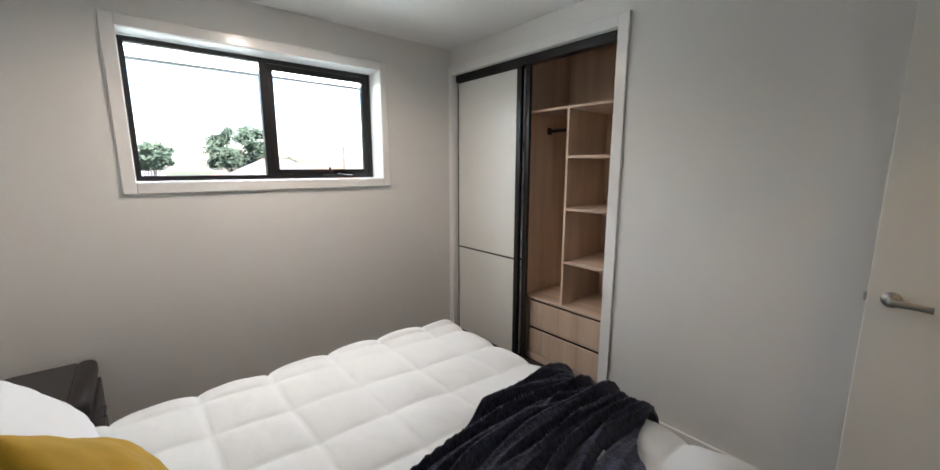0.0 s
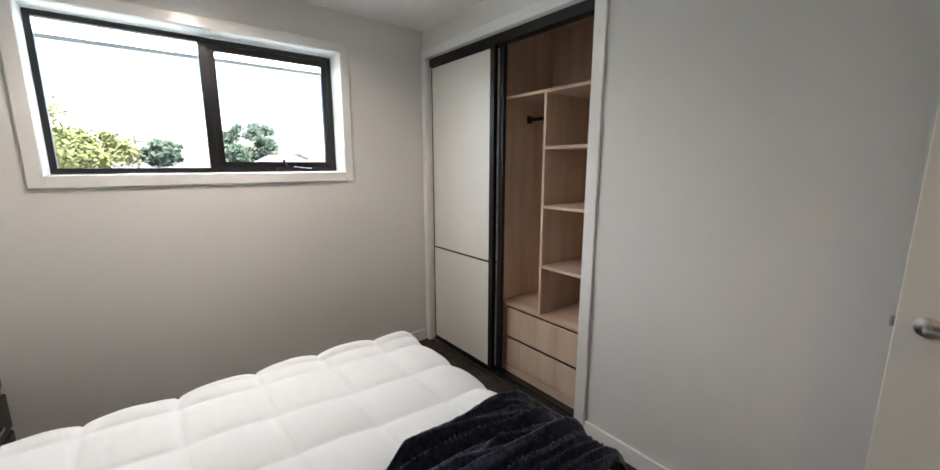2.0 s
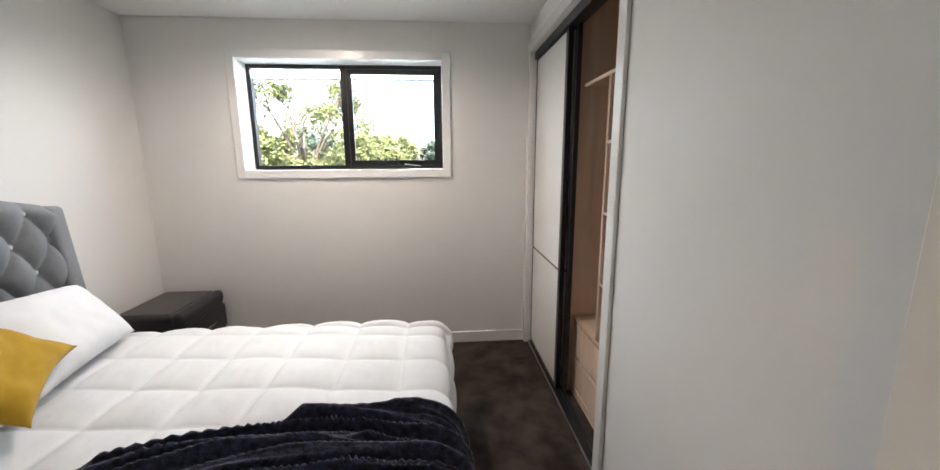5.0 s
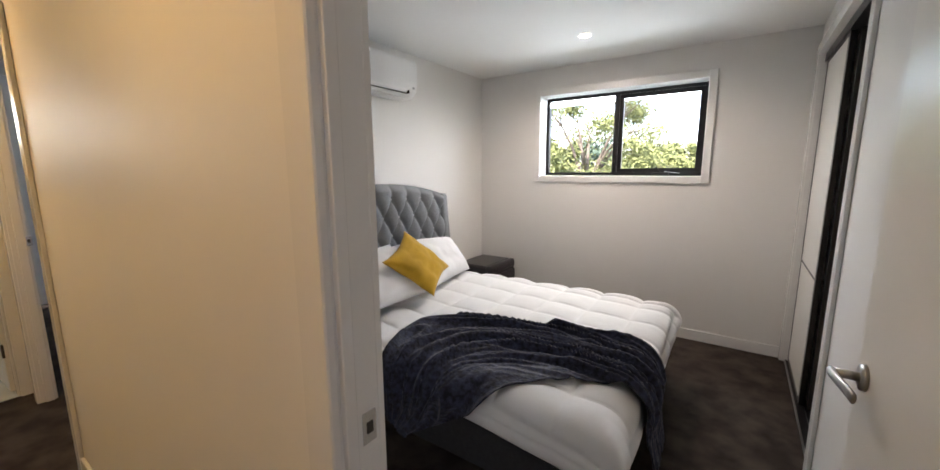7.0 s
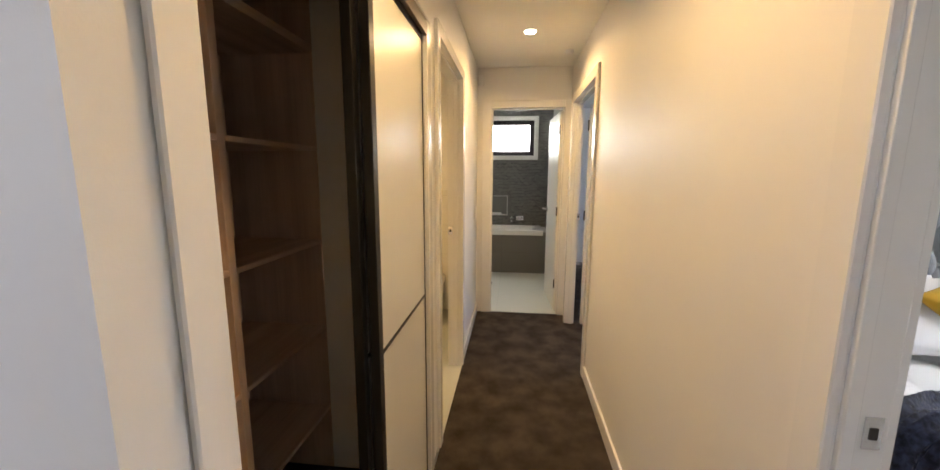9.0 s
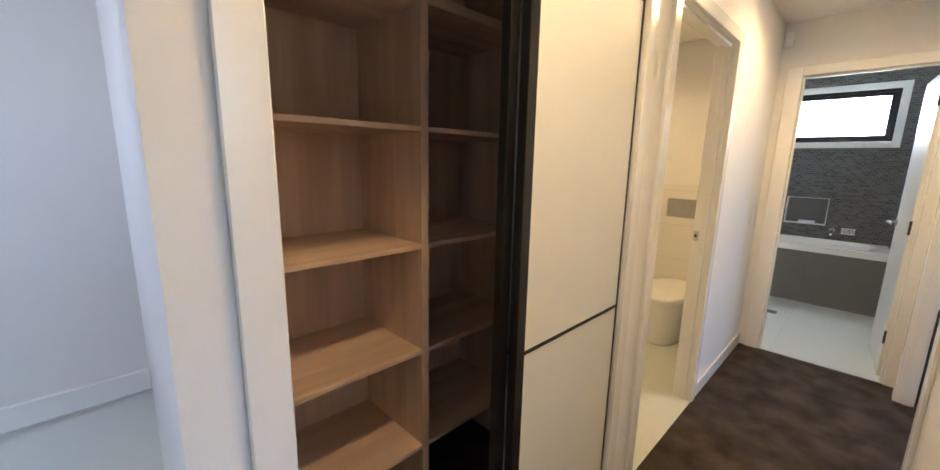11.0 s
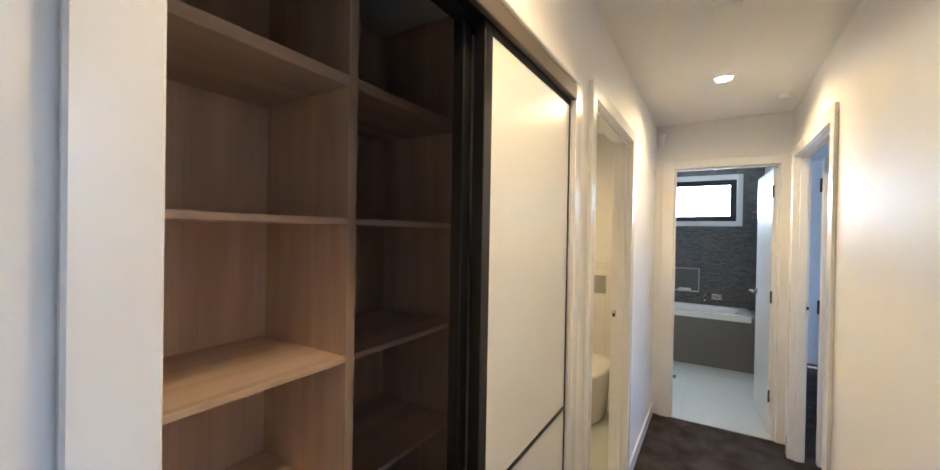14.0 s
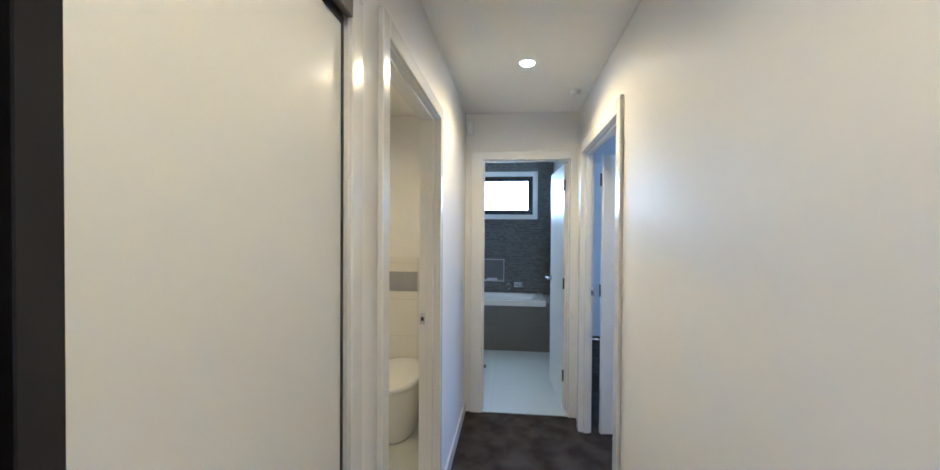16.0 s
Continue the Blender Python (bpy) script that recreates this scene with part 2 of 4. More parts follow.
def grid_surface(fn, nu, nv):
    """A sheet of nu x nv cells; fn(i, j) gives the corner."""
    bm = bmesh.new()
    vs = [[bm.verts.new(fn(i, j)) for j in range(nv + 1)] for i in range(nu + 1)]
    for i in range(nu):
        for j in range(nv):
            bm.faces.new((vs[i][j], vs[i + 1][j], vs[i + 1][j + 1], vs[i][j + 1]))
    return bm


def wall(name, axis, a, b, u, z, material, openings=(), label=""):
    """A wall between a and b on the axis, along u and up z, with openings (u0, u1, z0, z1) right through it."""
    us = sorted({*u, *[o[i] for o in openings for i in (0, 1)]})
    zs = sorted({*z, *[o[i] for o in openings for i in (2, 3)]})
    us, zs = [v for v in us if u[0] <= v <= u[1]], [v for v in zs if z[0] <= v <= z[1]]

    def solid(i, j):
        if not (0 <= i < len(us) - 1 and 0 <= j < len(zs) - 1):
            return False
        cu, cz = (us[i] + us[i + 1]) / 2, (zs[j] + zs[j + 1]) / 2
        return not any(o[0] < cu < o[1] and o[2] < cz < o[3] for o in openings)

    bm = bmesh.new()
    seen = {}

    def v(d, p, q):
        key = (d, p, q)
        if key not in seen:
            seen[key] = bm.verts.new((d, p, q) if axis == "x" else (p, d, q))
        return seen[key]

    for i in range(len(us) - 1):
        for j in range(len(zs) - 1):
            if not solid(i, j):
                continue
            p, q, r, s = us[i], us[i + 1], zs[j], zs[j + 1]
            for d in (a, b):
                bm.faces.new((v(d, p, r), v(d, q, r), v(d, q, s), v(d, p, s)))
            for (di, dj), (e, f) in (((-1, 0), ((p, r), (p, s))), ((1, 0), ((q, r), (q, s))), ((0, -1), ((p, r), (q, r))), ((0, 1), ((p, s), (q, s)))):
                if not solid(i + di, j + dj):
                    bm.faces.new((v(a, *e), v(a, *f), v(b, *f), v(b, *e)))
    bmesh.ops.recalc_face_normals(bm, faces=bm.faces)
    return tagged(part(name, bm, material), label, "wall", kind="structure")


def structure(name, bm, material, label, category):
    return tagged(part(name, bm, material), label, category, kind="structure")


# ---------------- the large structure ----------------
CEIL = 2.41
WX, EX, NY, SY = -1.06, 1.70, 3.45, 0.150
HN, HS, HW = 0.078, -0.81, -2.42
T = 0.018

structure("floor", box((-2.42, -0.80, -0.1), (3.0, 3.5, 0.0), 0), M_CARPET, "dark charcoal cut-pile carpet over the bedroom and hall", "carpet")
structure("floor_next_room", box((-5.0, 0.15, -0.1), (-2.421, 3.5, 0.0), 0), M_CARPET, "dark charcoal carpet in the next bedroom", "carpet")
structure("floor_cupboard", box((-0.22, -1.85, -0.1), (1.10, -0.801, 0.0), 0), M_CARPET, "dark carpet inside the linen cupboard", "carpet")
structure("bathroom_floor", box((-5.0, -1.9, -0.1), (-2.421, 0.149, 0.004), 0), M_FLOORTILE, "pale large-format bathroom floor tiles", "floor")
structure("toilet_floor", box((-2.42, -2.2, -0.1), (-0.30, -0.80, 0.004), 0), M_FLOORTILE, "pale floor tiles in the toilet", "floor")
structure("stairwell_floor", box((0.9, -3.6, -2.8), (3.0, -0.9, -2.7), 0), M_CARPET, "carpet at the foot of the stairwell", "floor")
structure("ceiling", box((-5.1, -3.7, CEIL), (3.1, 3.7, CEIL + 0.1), 0), M_CEIL, "flat white plasterboard ceiling", "ceiling")

wall("wall_north", "y", NY, NY + 0.25, (-5.0, 2.5), (-0.1, CEIL), M_WALL, [(-0.377, 1.067, 1.378, 2.167), (-3.4, -1.8, 1.3, 2.2)], "white painted wall with the high bedroom window")
wall("wall_west", "x", WX - 0.1, WX, (SY, NY), (0, CEIL), M_WALL, label="white painted wall behind the bed head")
wall("wall_east", "x", EX, EX + 0.1, (HN, NY), (0, CEIL), M_WALL, [(1.95, 3.405, 0, 2.215)], "white painted wall with the wardrobe opening")
wall("wall_hall_north", "y", HN, SY, (-2.42, EX), (0, CEIL), M_WALL, [(0.857, 1.645, 0, 2.045), (-2.195, -1.215, 0, 2.045)], "white painted wall between hall and bedrooms")
wall("wall_hall_south", "y", HS - 0.09, HS, (-2.42, 1.20), (0, CEIL), M_WALL, [(-0.14, 1.065, 0, 2.015), (-1.235, -0.385, 0, 2.045)], "white painted hall wall with cupboard and toilet door")
wall("wall_hall_west", "x", HW - 0.1, HW, (-2.2, SY), (0, CEIL), M_WALL, [(-0.675, 0.025, 0, 2.045)], "white painted end wall of the hall")
wall("wall_cupboard_east", "x", 1.10, 1.14, (-2.45, HS - 0.09), (-2.7, CEIL), M_WALL, label="white painted wall beside the stairwell")
wall("wall_stair_south", "y", -2.55, -2.45, (1.10, 3.0), (-2.7, CEIL), M_WALL, label="white painted stairwell wall")
wall("wall_cupboard_back", "y", -2.0, -1.86, (-0.30, 1.10), (0, CEIL), M_WALL, label="back wall of the linen cupboard")
# The opening in the landing's east wall is invented, to let daylight in.
wall("wall_landing_east", "x", 2.9, 3.0, (-3.5, 0.19), (-2.7, CEIL), M_WALL, [(-1.9, -1.55, 1.6, 1.95)], "white painted landing wall with an unseen opening added for daylight")
wall("wall_landing_north", "y", HN, SY, (EX + 0.1, 3.0), (0, CEIL), M_WALL, label="white painted landing wall")
wall("wall_toilet_east", "x", -0.34, -0.24, (-2.2, HS - 0.09), (0, CEIL), M_WALL, label="white toilet side wall")
wall("wall_toilet_south", "y", -2.3, -2.2, (-2.42, -0.24), (0, CEIL), M_WALL, label="white toilet end wall")
wall("wall_bath_west", "x", -4.86, -4.68, (-1.9, SY), (0, CEIL), M_MOSAIC, [(-1.35, -0.155, 1.69, 2.21), (-0.905, -0.542, 0.775, 1.07)], "bathroom wall of small grey mosaic tiles with a high window")
wall("wall_bath_north", "y", 0.12, SY, (-4.68, HW - 0.1), (0, CEIL), M_GREYTILE_X, label="grey tiled bathroom side wall")
wall("wall_bath_south", "y", -2.0, -1.9, (-4.68, HW - 0.1), (0, CEIL), M_GREYTILE_X, label="grey tiled bathroom far side wall")
wall("wall_next_west", "x", -5.0, -4.9, (SY, NY), (0, CEIL), M_WALL, label="white wall of the next bedroom")
wall("wall_robe_back", "x", 2.32, 2.42, (SY, NY), (0, CEIL), M_WALL, label="back wall of the wardrobe")
structure("landing_edge", box((1.142, -0.92, -0.25), (2.9, -0.80, -0.002), 0.004), M_TRIM, "white edge board of the landing", "trim")


def run(name, pts, h=0.09, t=0.014, label="white square-edged skirting board"):
    """Skirting: boxes (x0, y0, x1, y1)."""
    return structure(name, boxes([((x0, y0, 0.0), (x1, y1, h)) for x0, y0, x1, y1 in pts], 0.003), M_TRIM, label, "skirting board")


run("baseboard", [(WX, NY - 0.014, EX - 0.02, NY), (WX, SY + 0.014, WX + 0.014, NY - 0.014), (WX, SY, 0.79, SY + 0.014), (EX - 0.014, SY + 0.07, EX, 1.888)])
run("baseboard", [(-1.155, HN - 0.014, 0.788, HN), (-2.42, HS, -1.315, HS + 0.014), (1.125, HS, 1.20, HS + 0.014), (1.70, HN - 0.014, 2.9, HN)])
run("baseboard", [(-4.9, NY - 0.014, -1.17, NY), (-1.174, SY + 0.014, -1.16, NY - 0.014)], label="white skirting board in the next bedroom")
structure("stair_trim", box((1.141, -2.45, 0.345), (2.899, -2.428, 0.447), 0.003), M_TRIM, "white trim board along the stairwell wall", "trim")


def casing(name, axis, face, out, u0, u1, top, w=0.065, t=0.018, base=0.0, bottom=False, label="white painted architrave", sides=(True, True), wl=None):
    """Architrave round an opening; out: +1 or -1, the side on which it stands proud."""
    a, b = face, face + out * t
    wl = w if wl is None else wl
    items = []
    if sides[0]:
        items.append(((u0 - wl, base - (w if bottom else 0)), (u0, top + w)))
    if sides[1]:
        items.append(((u1, base - (w if bottom else 0)), (u1 + w, top + w)))
    items.append(((u0, top), (u1, top + w)))
    if bottom:
        items.append(((u0, base - w), (u1, base)))
    bm = bmesh.new()
    for (p, q), (r, s) in items:
        lo, hi = ((a, p, q), (b, r, s)) if axis == "x" else ((p, a, q), (r, b, s))
        add_box(bm, lo, hi, 0.003, 1)
    return structure(name, bm, M_TRIM, label, "architrave")


def lining(name, axis, a, b, u0, u1, top, t=0.02, base=0.0, bottom=False, stop=None, label="white painted door jamb"):
    """The boards that line an opening, a mere 3 mm proud of the wall; stop: the place of the door stop on the axis."""
    t += 0.002
    items = [((u0, a, base), (u0 + t, b, top)), ((u1 - t, a, base), (u1, b, top)), ((u0 + t, a, top - t), (u1 - t, b, top))]
    if bottom:
        items.append(((u0 + t, a, base), (u1 - t, b, base + t)))
    if stop:
        p, q = stop
        items += [((u0 + t, p, base), (u0 + t + 0.012, q, top - t)), ((u1 - t - 0.012, p, base), (u1 - t, q, top - t)), ((u0 + t + 0.012, p, top - t - 0.012), (u1 - t - 0.012, q, top - t))]
    bm = bmesh.new()
    for lo, hi in items:
        if axis == "x":
            lo, hi = (lo[1], lo[0], lo[2]), (hi[1], hi[0], hi[2])
        add_box(bm, lo, hi, 0.0015, 1)
    return structure(name, bm, M_TRIM, label, "door jamb")


# bedroom doorway
casing("trim", "y", HN, -1, 0.860, 1.64, 2.04, w=0.055, wl=0.068)
casing("trim", "y", SY, 1, 0.860, 1.64, 2.04, sides=(True, False))
lining("door_frame", "y", HN - 0.003, SY + 0.003, 0.838, 1.66, 2.06, stop=(HN, 0.100))
# right-hand room doorway
casing("trim", "y", HN, -1, -2.19, -1.22, 2.04, w=0.07)
lining("door_frame", "y", HN - 0.003, SY + 0.003, -2.21, -1.20, 2.06, stop=(HN + 0.02, HN + 0.06))
# toilet doorway
casing("trim", "y", HS, 1, -1.23, -0.39, 2.04, w=0.06)
lining("door_frame", "y", HS - 0.093, HS + 0.003, -1.25, -0.37, 2.06, stop=(HS - 0.05, HS - 0.02))
# bathroom doorway
casing("trim", "x", HW, 1, -0.67, 0.02, 2.04, wl=0.09)
lining("door_frame", "x", HW - 0.103, HW + 0.003, -0.69, 0.04, 2.06, stop=(HW - 0.05, HW - 0.02))
# wardrobe opening
casing("trim", "x", EX, -1, 1.955, 3.40, 2.21, wl=0.065, sides=(True, False))
structure("trim", box((EX - 0.018, 3.40, 0), (EX, NY - 0.001, 2.275), 0.003), M_TRIM, "white painted architrave at the wall corner", "architrave")
lining("door_frame", "x", EX - 0.003, EX + 0.103, 1.943, 3.412, 2.222, t=0.012, label="white painted wardrobe jamb")
# linen cupboard opening
structure("trim", boxes([((1.057, HS, 0), (1.122, HS + 0.012, 2.02)), ((-0.195, HS, 0), (-0.132, HS + 0.012, 2.02)), ((-0.195, HS, 2.02), (1.122, HS + 0.012, 2.03))], 0.003), M_TRIM, "white painted architrave round the linen cupboard", "architrave")
lining("door_frame", "y", HS - 0.093, HS + 0.003, -0.142, 1.067, 2.022, t=0.01, label="white painted cupboard jamb")
# bedroom window trim
casing("trim", "y", NY, -1, -0.365, 1.055, 2.155, w=0.058, base=1.39, bottom=True, label="white painted window architrave")
lining("window_reveal", "y", NY - 0.003, NY + 0.15, -0.377, 1.067, 2.167, t=0.012, base=1.378, bottom=True, label="white painted window reveal")
casing("trim", "x", -4.68, 1, -1.35, -0.155, 2.21, w=0.065, base=1.69, bottom=True, label="white painted bathroom window architrave")

# ---------------- windows ----------------


def window(name, place, axis, u0, u1, z0, z1, d0, d1, mullion, sash, label):
    """A black aluminium window; sash: the side (u0, u1) that opens. d0 is the room side."""
    w = thing(name, place, label, "window")
    w["kind"] = "structure"
    f = 0.028

    def b(items, bev=0.002):
        bm = bmesh.new()
        for (p, q), (r, s), e0, e1 in items:
            lo, hi = ((e0, p, q), (e1, r, s)) if axis == "x" else ((p, e0, q), (r, e1, s))
            add_box(bm, lo, hi, bev, 1)
        return bm

    sgn = 1 if d1 > d0 else -1
    mid = (d0 + d1) / 2
    items = [((u0, z0), (u1, z0 + f), d0, d1), ((u0, z1 - f), (u1, z1), d0, d1), ((u0, z0 + f), (u0 + f, z1 - f), d0, d1), ((u1 - f, z0 + f), (u1, z1 - f), d0, d1)]
    if mullion:
        items.append(((mullion - 0.022, z0 + f), (mullion + 0.022, z1 - f), d0, d1))
    part("frame", b(items), M_BLACK, w)
    if sash:
        s0, s1 = sash
        g = 0.036
        e0, e1 = d0 + sgn * 0.008, d1 - sgn * 0.008
        part("sash", b([((s0, z0 + f), (s1, z0 + f + g), e0, e1), ((s0, z1 - f - g), (s1, z1 - f), e0, e1), ((s0, z0 + f + g), (s0 + g, z1 - f - g), e0, e1), ((s1 - g, z0 + f + g), (s1, z1 - f - g), e0, e1)]), M_BLACK, w)
        part("pane", b([((s0 + g - 0.005, z0 + f + g - 0.005), (s1 - g + 0.005, z1 - f - g + 0.005), mid - 0.003, mid + 0.003)], 0), M_GLASS, w).visible_shadow = False
    if mullion:
        a0, a1 = (u0 + f, mullion - 0.022)
        part("pane", b([((a0 - 0.004, z0 + f - 0.004), (a1 + 0.004, z1 - f + 0.004), mid - 0.003, mid + 0.003)], 0), M_GLASS, w).visible_shadow = False
    return w


win = window("window_1", (0.35, 3.62, 1.38), "y", -0.365, 1.055, 1.395, 2.153, 3.60, 3.65, 0.325, (0.347, 1.027), "black aluminium window with a fixed pane and an awning sash")
bm = bmesh.new()
add_box(bm, (0.66, 3.565, 1.402), (0.80, 3.60, 1.422), 0.006, 2)
add_tube(bm, (0.73, 3.58, 1.42), (0.70, 3.555, 1.462), 0.006, 8)
bmesh.ops.create_uvsphere(bm, u_segments=10, v_segments=6, radius=0.010, matrix=Matrix.Translation((0.70, 3.555, 1.466)))
part("winder", bm, M_BLACK, win, "black chain winder on the sill")
bm = bmesh.new()
add_tube(bm, (0.76, 3.57, 1.43), (0.88, 3.59, 1.415), 0.004, 8)
part("winder_arm", bm, M_CHROME, win, "chrome winder arm")
bwin = window("window_2", (-4.76, -0.75, 1.69), "x", -1.35, -0.155, 1.69, 2.21, -4.70, -4.75, None, (-1.322, -0.183), "black aluminium bathroom awning window")
part("winder", box((-4.70, -0.62, 1.70), (-4.67, -0.50, 1.72), 0.004), M_BLACK, bwin)
window("window_3", (-2.6, 3.62, 1.3), "y", -3.4, -1.8, 1.3, 2.2, 3.60, 3.65, -2.6, (-2.578, -1.828), "black aluminium window in the next bedroom")

# ---------------- doors ----------------


def lever(parent, m, label="brushed chrome lever handle"):
    """A lever on a round rose; in its own space it stands on y=0 and points along -x, out along +y."""
    bm = bmesh.new()
    add_tube(bm, (0, 0, 0), (0, 0.009, 0), 0.027, 24, 0.026)
    add_tube(bm, (0, 0.009, 0), (0, 0.05, 0), 0.0095, 14)
    n = 10
    rings = []
    for i in range(n + 1):
        f = i / n
        c = Vector((0.008 - 0.105 * f, 0.052 - 0.016 * math.sin(f * 1.5) * f, -0.006 * f * f))
        rw, rh = 0.010 + 0.002 * f, 0.0085 - 0.003 * f
        rings.append([bm.verts.new(c + Vector((0, rh * math.cos(a), rw * math.sin(a)))) for a in [k * math.tau / 10 for k in range(10)]])
    for r0, r1 in zip(rings, rings[1:]):
        for k in range(10):
            bm.faces.new((r0[k], r0[(k + 1) % 10], r1[(k + 1) % 10], r1[k]))
    bm.faces.new(rings[0][::-1])
    bm.faces.new(rings[-1])
    bmesh.ops.recalc_face_normals(bm, faces=bm.faces)
    bmesh.ops.transform(bm, matrix=m, verts=bm.verts)
    return part("handle", bm, M_STEEL, parent, label, smooth=True)


def hinged_door(name, hinge, width, angle, label, flip=1, thick=0.035, height=2.02):
    """A flush door that turns about its hinge edge; angle: the way in which the leaf runs, in degrees from +x."""
    d = thing(name, (*hinge, 0.0), label, "door")
    d["kind"] = "structure"
    m = pose(*hinge, 0.0, 0, 0, angle)
    bm = box((0.0, -thick / 2, 0.012), (width, thick / 2, height), 0.002)
    bmesh.ops.transform(bm, matrix=m, verts=bm.verts)
    part("leaf", bm, M_DOOR, d)
    for side in (1, -1):
        mm = m @ Matrix.Translation((width - 0.06, side * thick / 2, 1.02)) @ (Matrix.Identity(4) if side > 0 else Matrix.Diagonal((1, -1, 1, 1)))
        h = lever(d, mm)
    bm = box((width - 0.001, -0.009, 1.0), (width + 0.010, 0.009, 1.03), 0.003)
    bmesh.ops.transform(bm, matrix=m, verts=bm.verts)
    part("latch", bm, M_STEEL, d, "small brass latch tongue")
    for z in (0.25, 1.0, 1.8):
        bm = tube((-0.004, flip * thick / 2, z), (-0.004, flip * thick / 2, z + 0.09), 0.007, 10)
        bmesh.ops.transform(bm, matrix=m, verts=bm.verts)
        part("hinge", bm, M_RUBBER, d)
    return d


hinged_door("door_1", (1.603, 0.172), 0.688, 91.0, "white flush bedroom door standing open against the wall")
hinged_door("door_2", (-2.52, 0.005), 0.675, 183.5, "white flush bathroom door standing open into the bathroom")
hinged_door("door_3", (-2.165, 0.21), 0.80, 100.0, "white flush door standing open into the next bedroom")


def strike(place, axis):
    s = thing("strike_plate", place, "small chrome strike plate in the door jamb", "strike plate")
    x, y, z = place
    if axis == "x":
        part("plate", box((x, y - 0.014, z - 0.028), (x + 0.003, y + 0.014, z + 0.028), 0.001), M_CHROME, s)
        # Dark block on the plate for the shade inside the latch hole.
        part("latch_hole_shade", box((x + 0.0025, y - 0.006, z - 0.010), (x + 0.0042, y + 0.006, z + 0.010), 0), M_RUBBER, s)


strike((0.860, 0.130, 1.02), "x")
strike((-2.188, 0.150, 1.03), "x")
strike((-1.228, -0.885, 1.02), "x")

# ---------------- the wardrobe ----------------


def sliding_door(name, axis, d0, d1, u0, u1, z0, z1, seam, stile_lo, stile_hi, label, group):
    """A sliding door: white panels in a black frame; stiles: their widths at u0 and u1."""
    d = thing(name, ((d0 + d1) / 2, (u0 + u1) / 2, z0) if axis == "x" else ((u0 + u1) / 2, (d0 + d1) / 2, z0), label, "sliding door", group)

    def b(items, e0=d0, e1=d1, bev=0.0015):
        bm = bmesh.new()
        for p, q, r, s in items:
            lo, hi = ((e0, p, q), (e1, r, s)) if axis == "x" else ((p, e0, q), (r, e1, s))
            add_box(bm, lo, hi, bev, 1)
        return bm

    part("frame", b([(u0, z0, u0 + stile_lo, z1), (u1 - stile_hi, z0, u1, z1), (u0 + stile_lo, z0, u1 - stile_hi, z0 + 0.02), (u0 + stile_lo, z1 - 0.02, u1 - stile_hi, z1), (u0 + stile_lo, seam - 0.006, u1 - stile_hi, seam + 0.006)]), M_BLACK, d)
    inset = 0.003 if d1 > d0 else -0.003
    part("panel", b([(u0 + stile_lo, z0 + 0.02, u1 - stile_hi, seam - 0.006)], d0 + inset, d1 - inset, 0), M_PANEL, d, "white lower panel")
    part("panel", b([(u0 + stile_lo, seam + 0.006, u1 - stile_hi, z1 - 0.02)], d0 + inset, d1 - inset, 0), M_PANEL, d, "white upper panel")
    return d


sliding_door("sliding_door", "x", 1.735, 1.763, 2.688, 3.392, 0.02, 2.165, 0.795, 0.042, 0.008, "white sliding wardrobe door in a black frame", "wardrobe doors")
sliding_door("sliding_door", "x", 1.770, 1.796, 2.640, 3.345, 0.02, 2.165, 0.795, 0.042, 0.042, "white sliding wardrobe door behind the front one", "wardrobe doors")
tr = thing("wardrobe_track", (1.76, 2.68, 0), "black aluminium sliding door tracks at floor and head of the wardrobe", "door track")
part("head_track", boxes([((1.725, 1.957, 2.16), (1.80, 3.398, 2.208)), ((1.722, 1.957, 2.155), (1.725, 3.398, 2.208))], 0), M_BLACK, tr)
part("floor_track", boxes([((1.722, 1.957, 0.001), (1.80, 3.398, 0.010)), ((1.722, 1.957, 0.010), (1.727, 3.398, 0.018)), ((1.7645, 1.957, 0.010), (1.7685, 3.398, 0.018))], 0), M_BLACK, tr)
part("track_edge", box((1.715, 1.957, 0.001), (1.7215, 3.398, 0.014), 0), M_STEEL, tr, "grey metal edge of the track")

FX, BX = 1.84, 2.30
robe = thing("wardrobe_cabinet", (2.07, 2.33, 0), "light oak laminate wardrobe interior with shelves and drawers, empty", "wardrobe")
part("left_side", box((1.803, 2.70, 0.0), (BX, 2.70 + T, 2.405)), M_WOOD_Z, robe)
part("right_side", box((1.803, 1.955 - T, 0.0), (BX, 1.955, 2.405)), M_WOOD_Z, robe)
part("back_panel", box((BX, 1.80, 0.0), (BX + 0.01, 3.44, 2.405)), M_WOOD_Z, robe)
part("top_shelf", box((FX, 1.955, 1.849), (BX, 2.70, 1.867)), M_WOOD_Y, robe)
part("top_panel", box((FX, 1.955, 2.33), (BX, 2.70, 2.348)), M_WOOD_Y, robe)
part("divider", box((FX, 2.354, 0.505), (BX, 2.372, 1.849)), M_WOOD_Z, robe)
for z in (1.548, 1.200, 0.828):
    part("shelf", box((FX, 1.955, z - 0.018), (BX, 2.354, z)), M_WOOD_Y, robe)
part("drawer_top", box((FX, 1.955, 0.487), (BX, 2.70, 0.505)), M_WOOD_Y, robe)
part("stile", box((FX, 2.655, 0.05), (FX + 0.018, 2.70, 0.487)), M_WOOD_Z, robe)
part("plinth", box((FX - 0.0, 1.955, 0.0), (FX + 0.018, 2.70, 0.05)), M_WOOD_Y, robe)
# Black sheet that makes the shade in the gaps round the drawers.
part("drawer_gap_shade", box((FX + 0.03, 1.955, 0.05), (FX + 0.035, 2.70, 0.487), 0), M_BLACK, robe, "black sheet standing in for shade behind the drawer fronts")
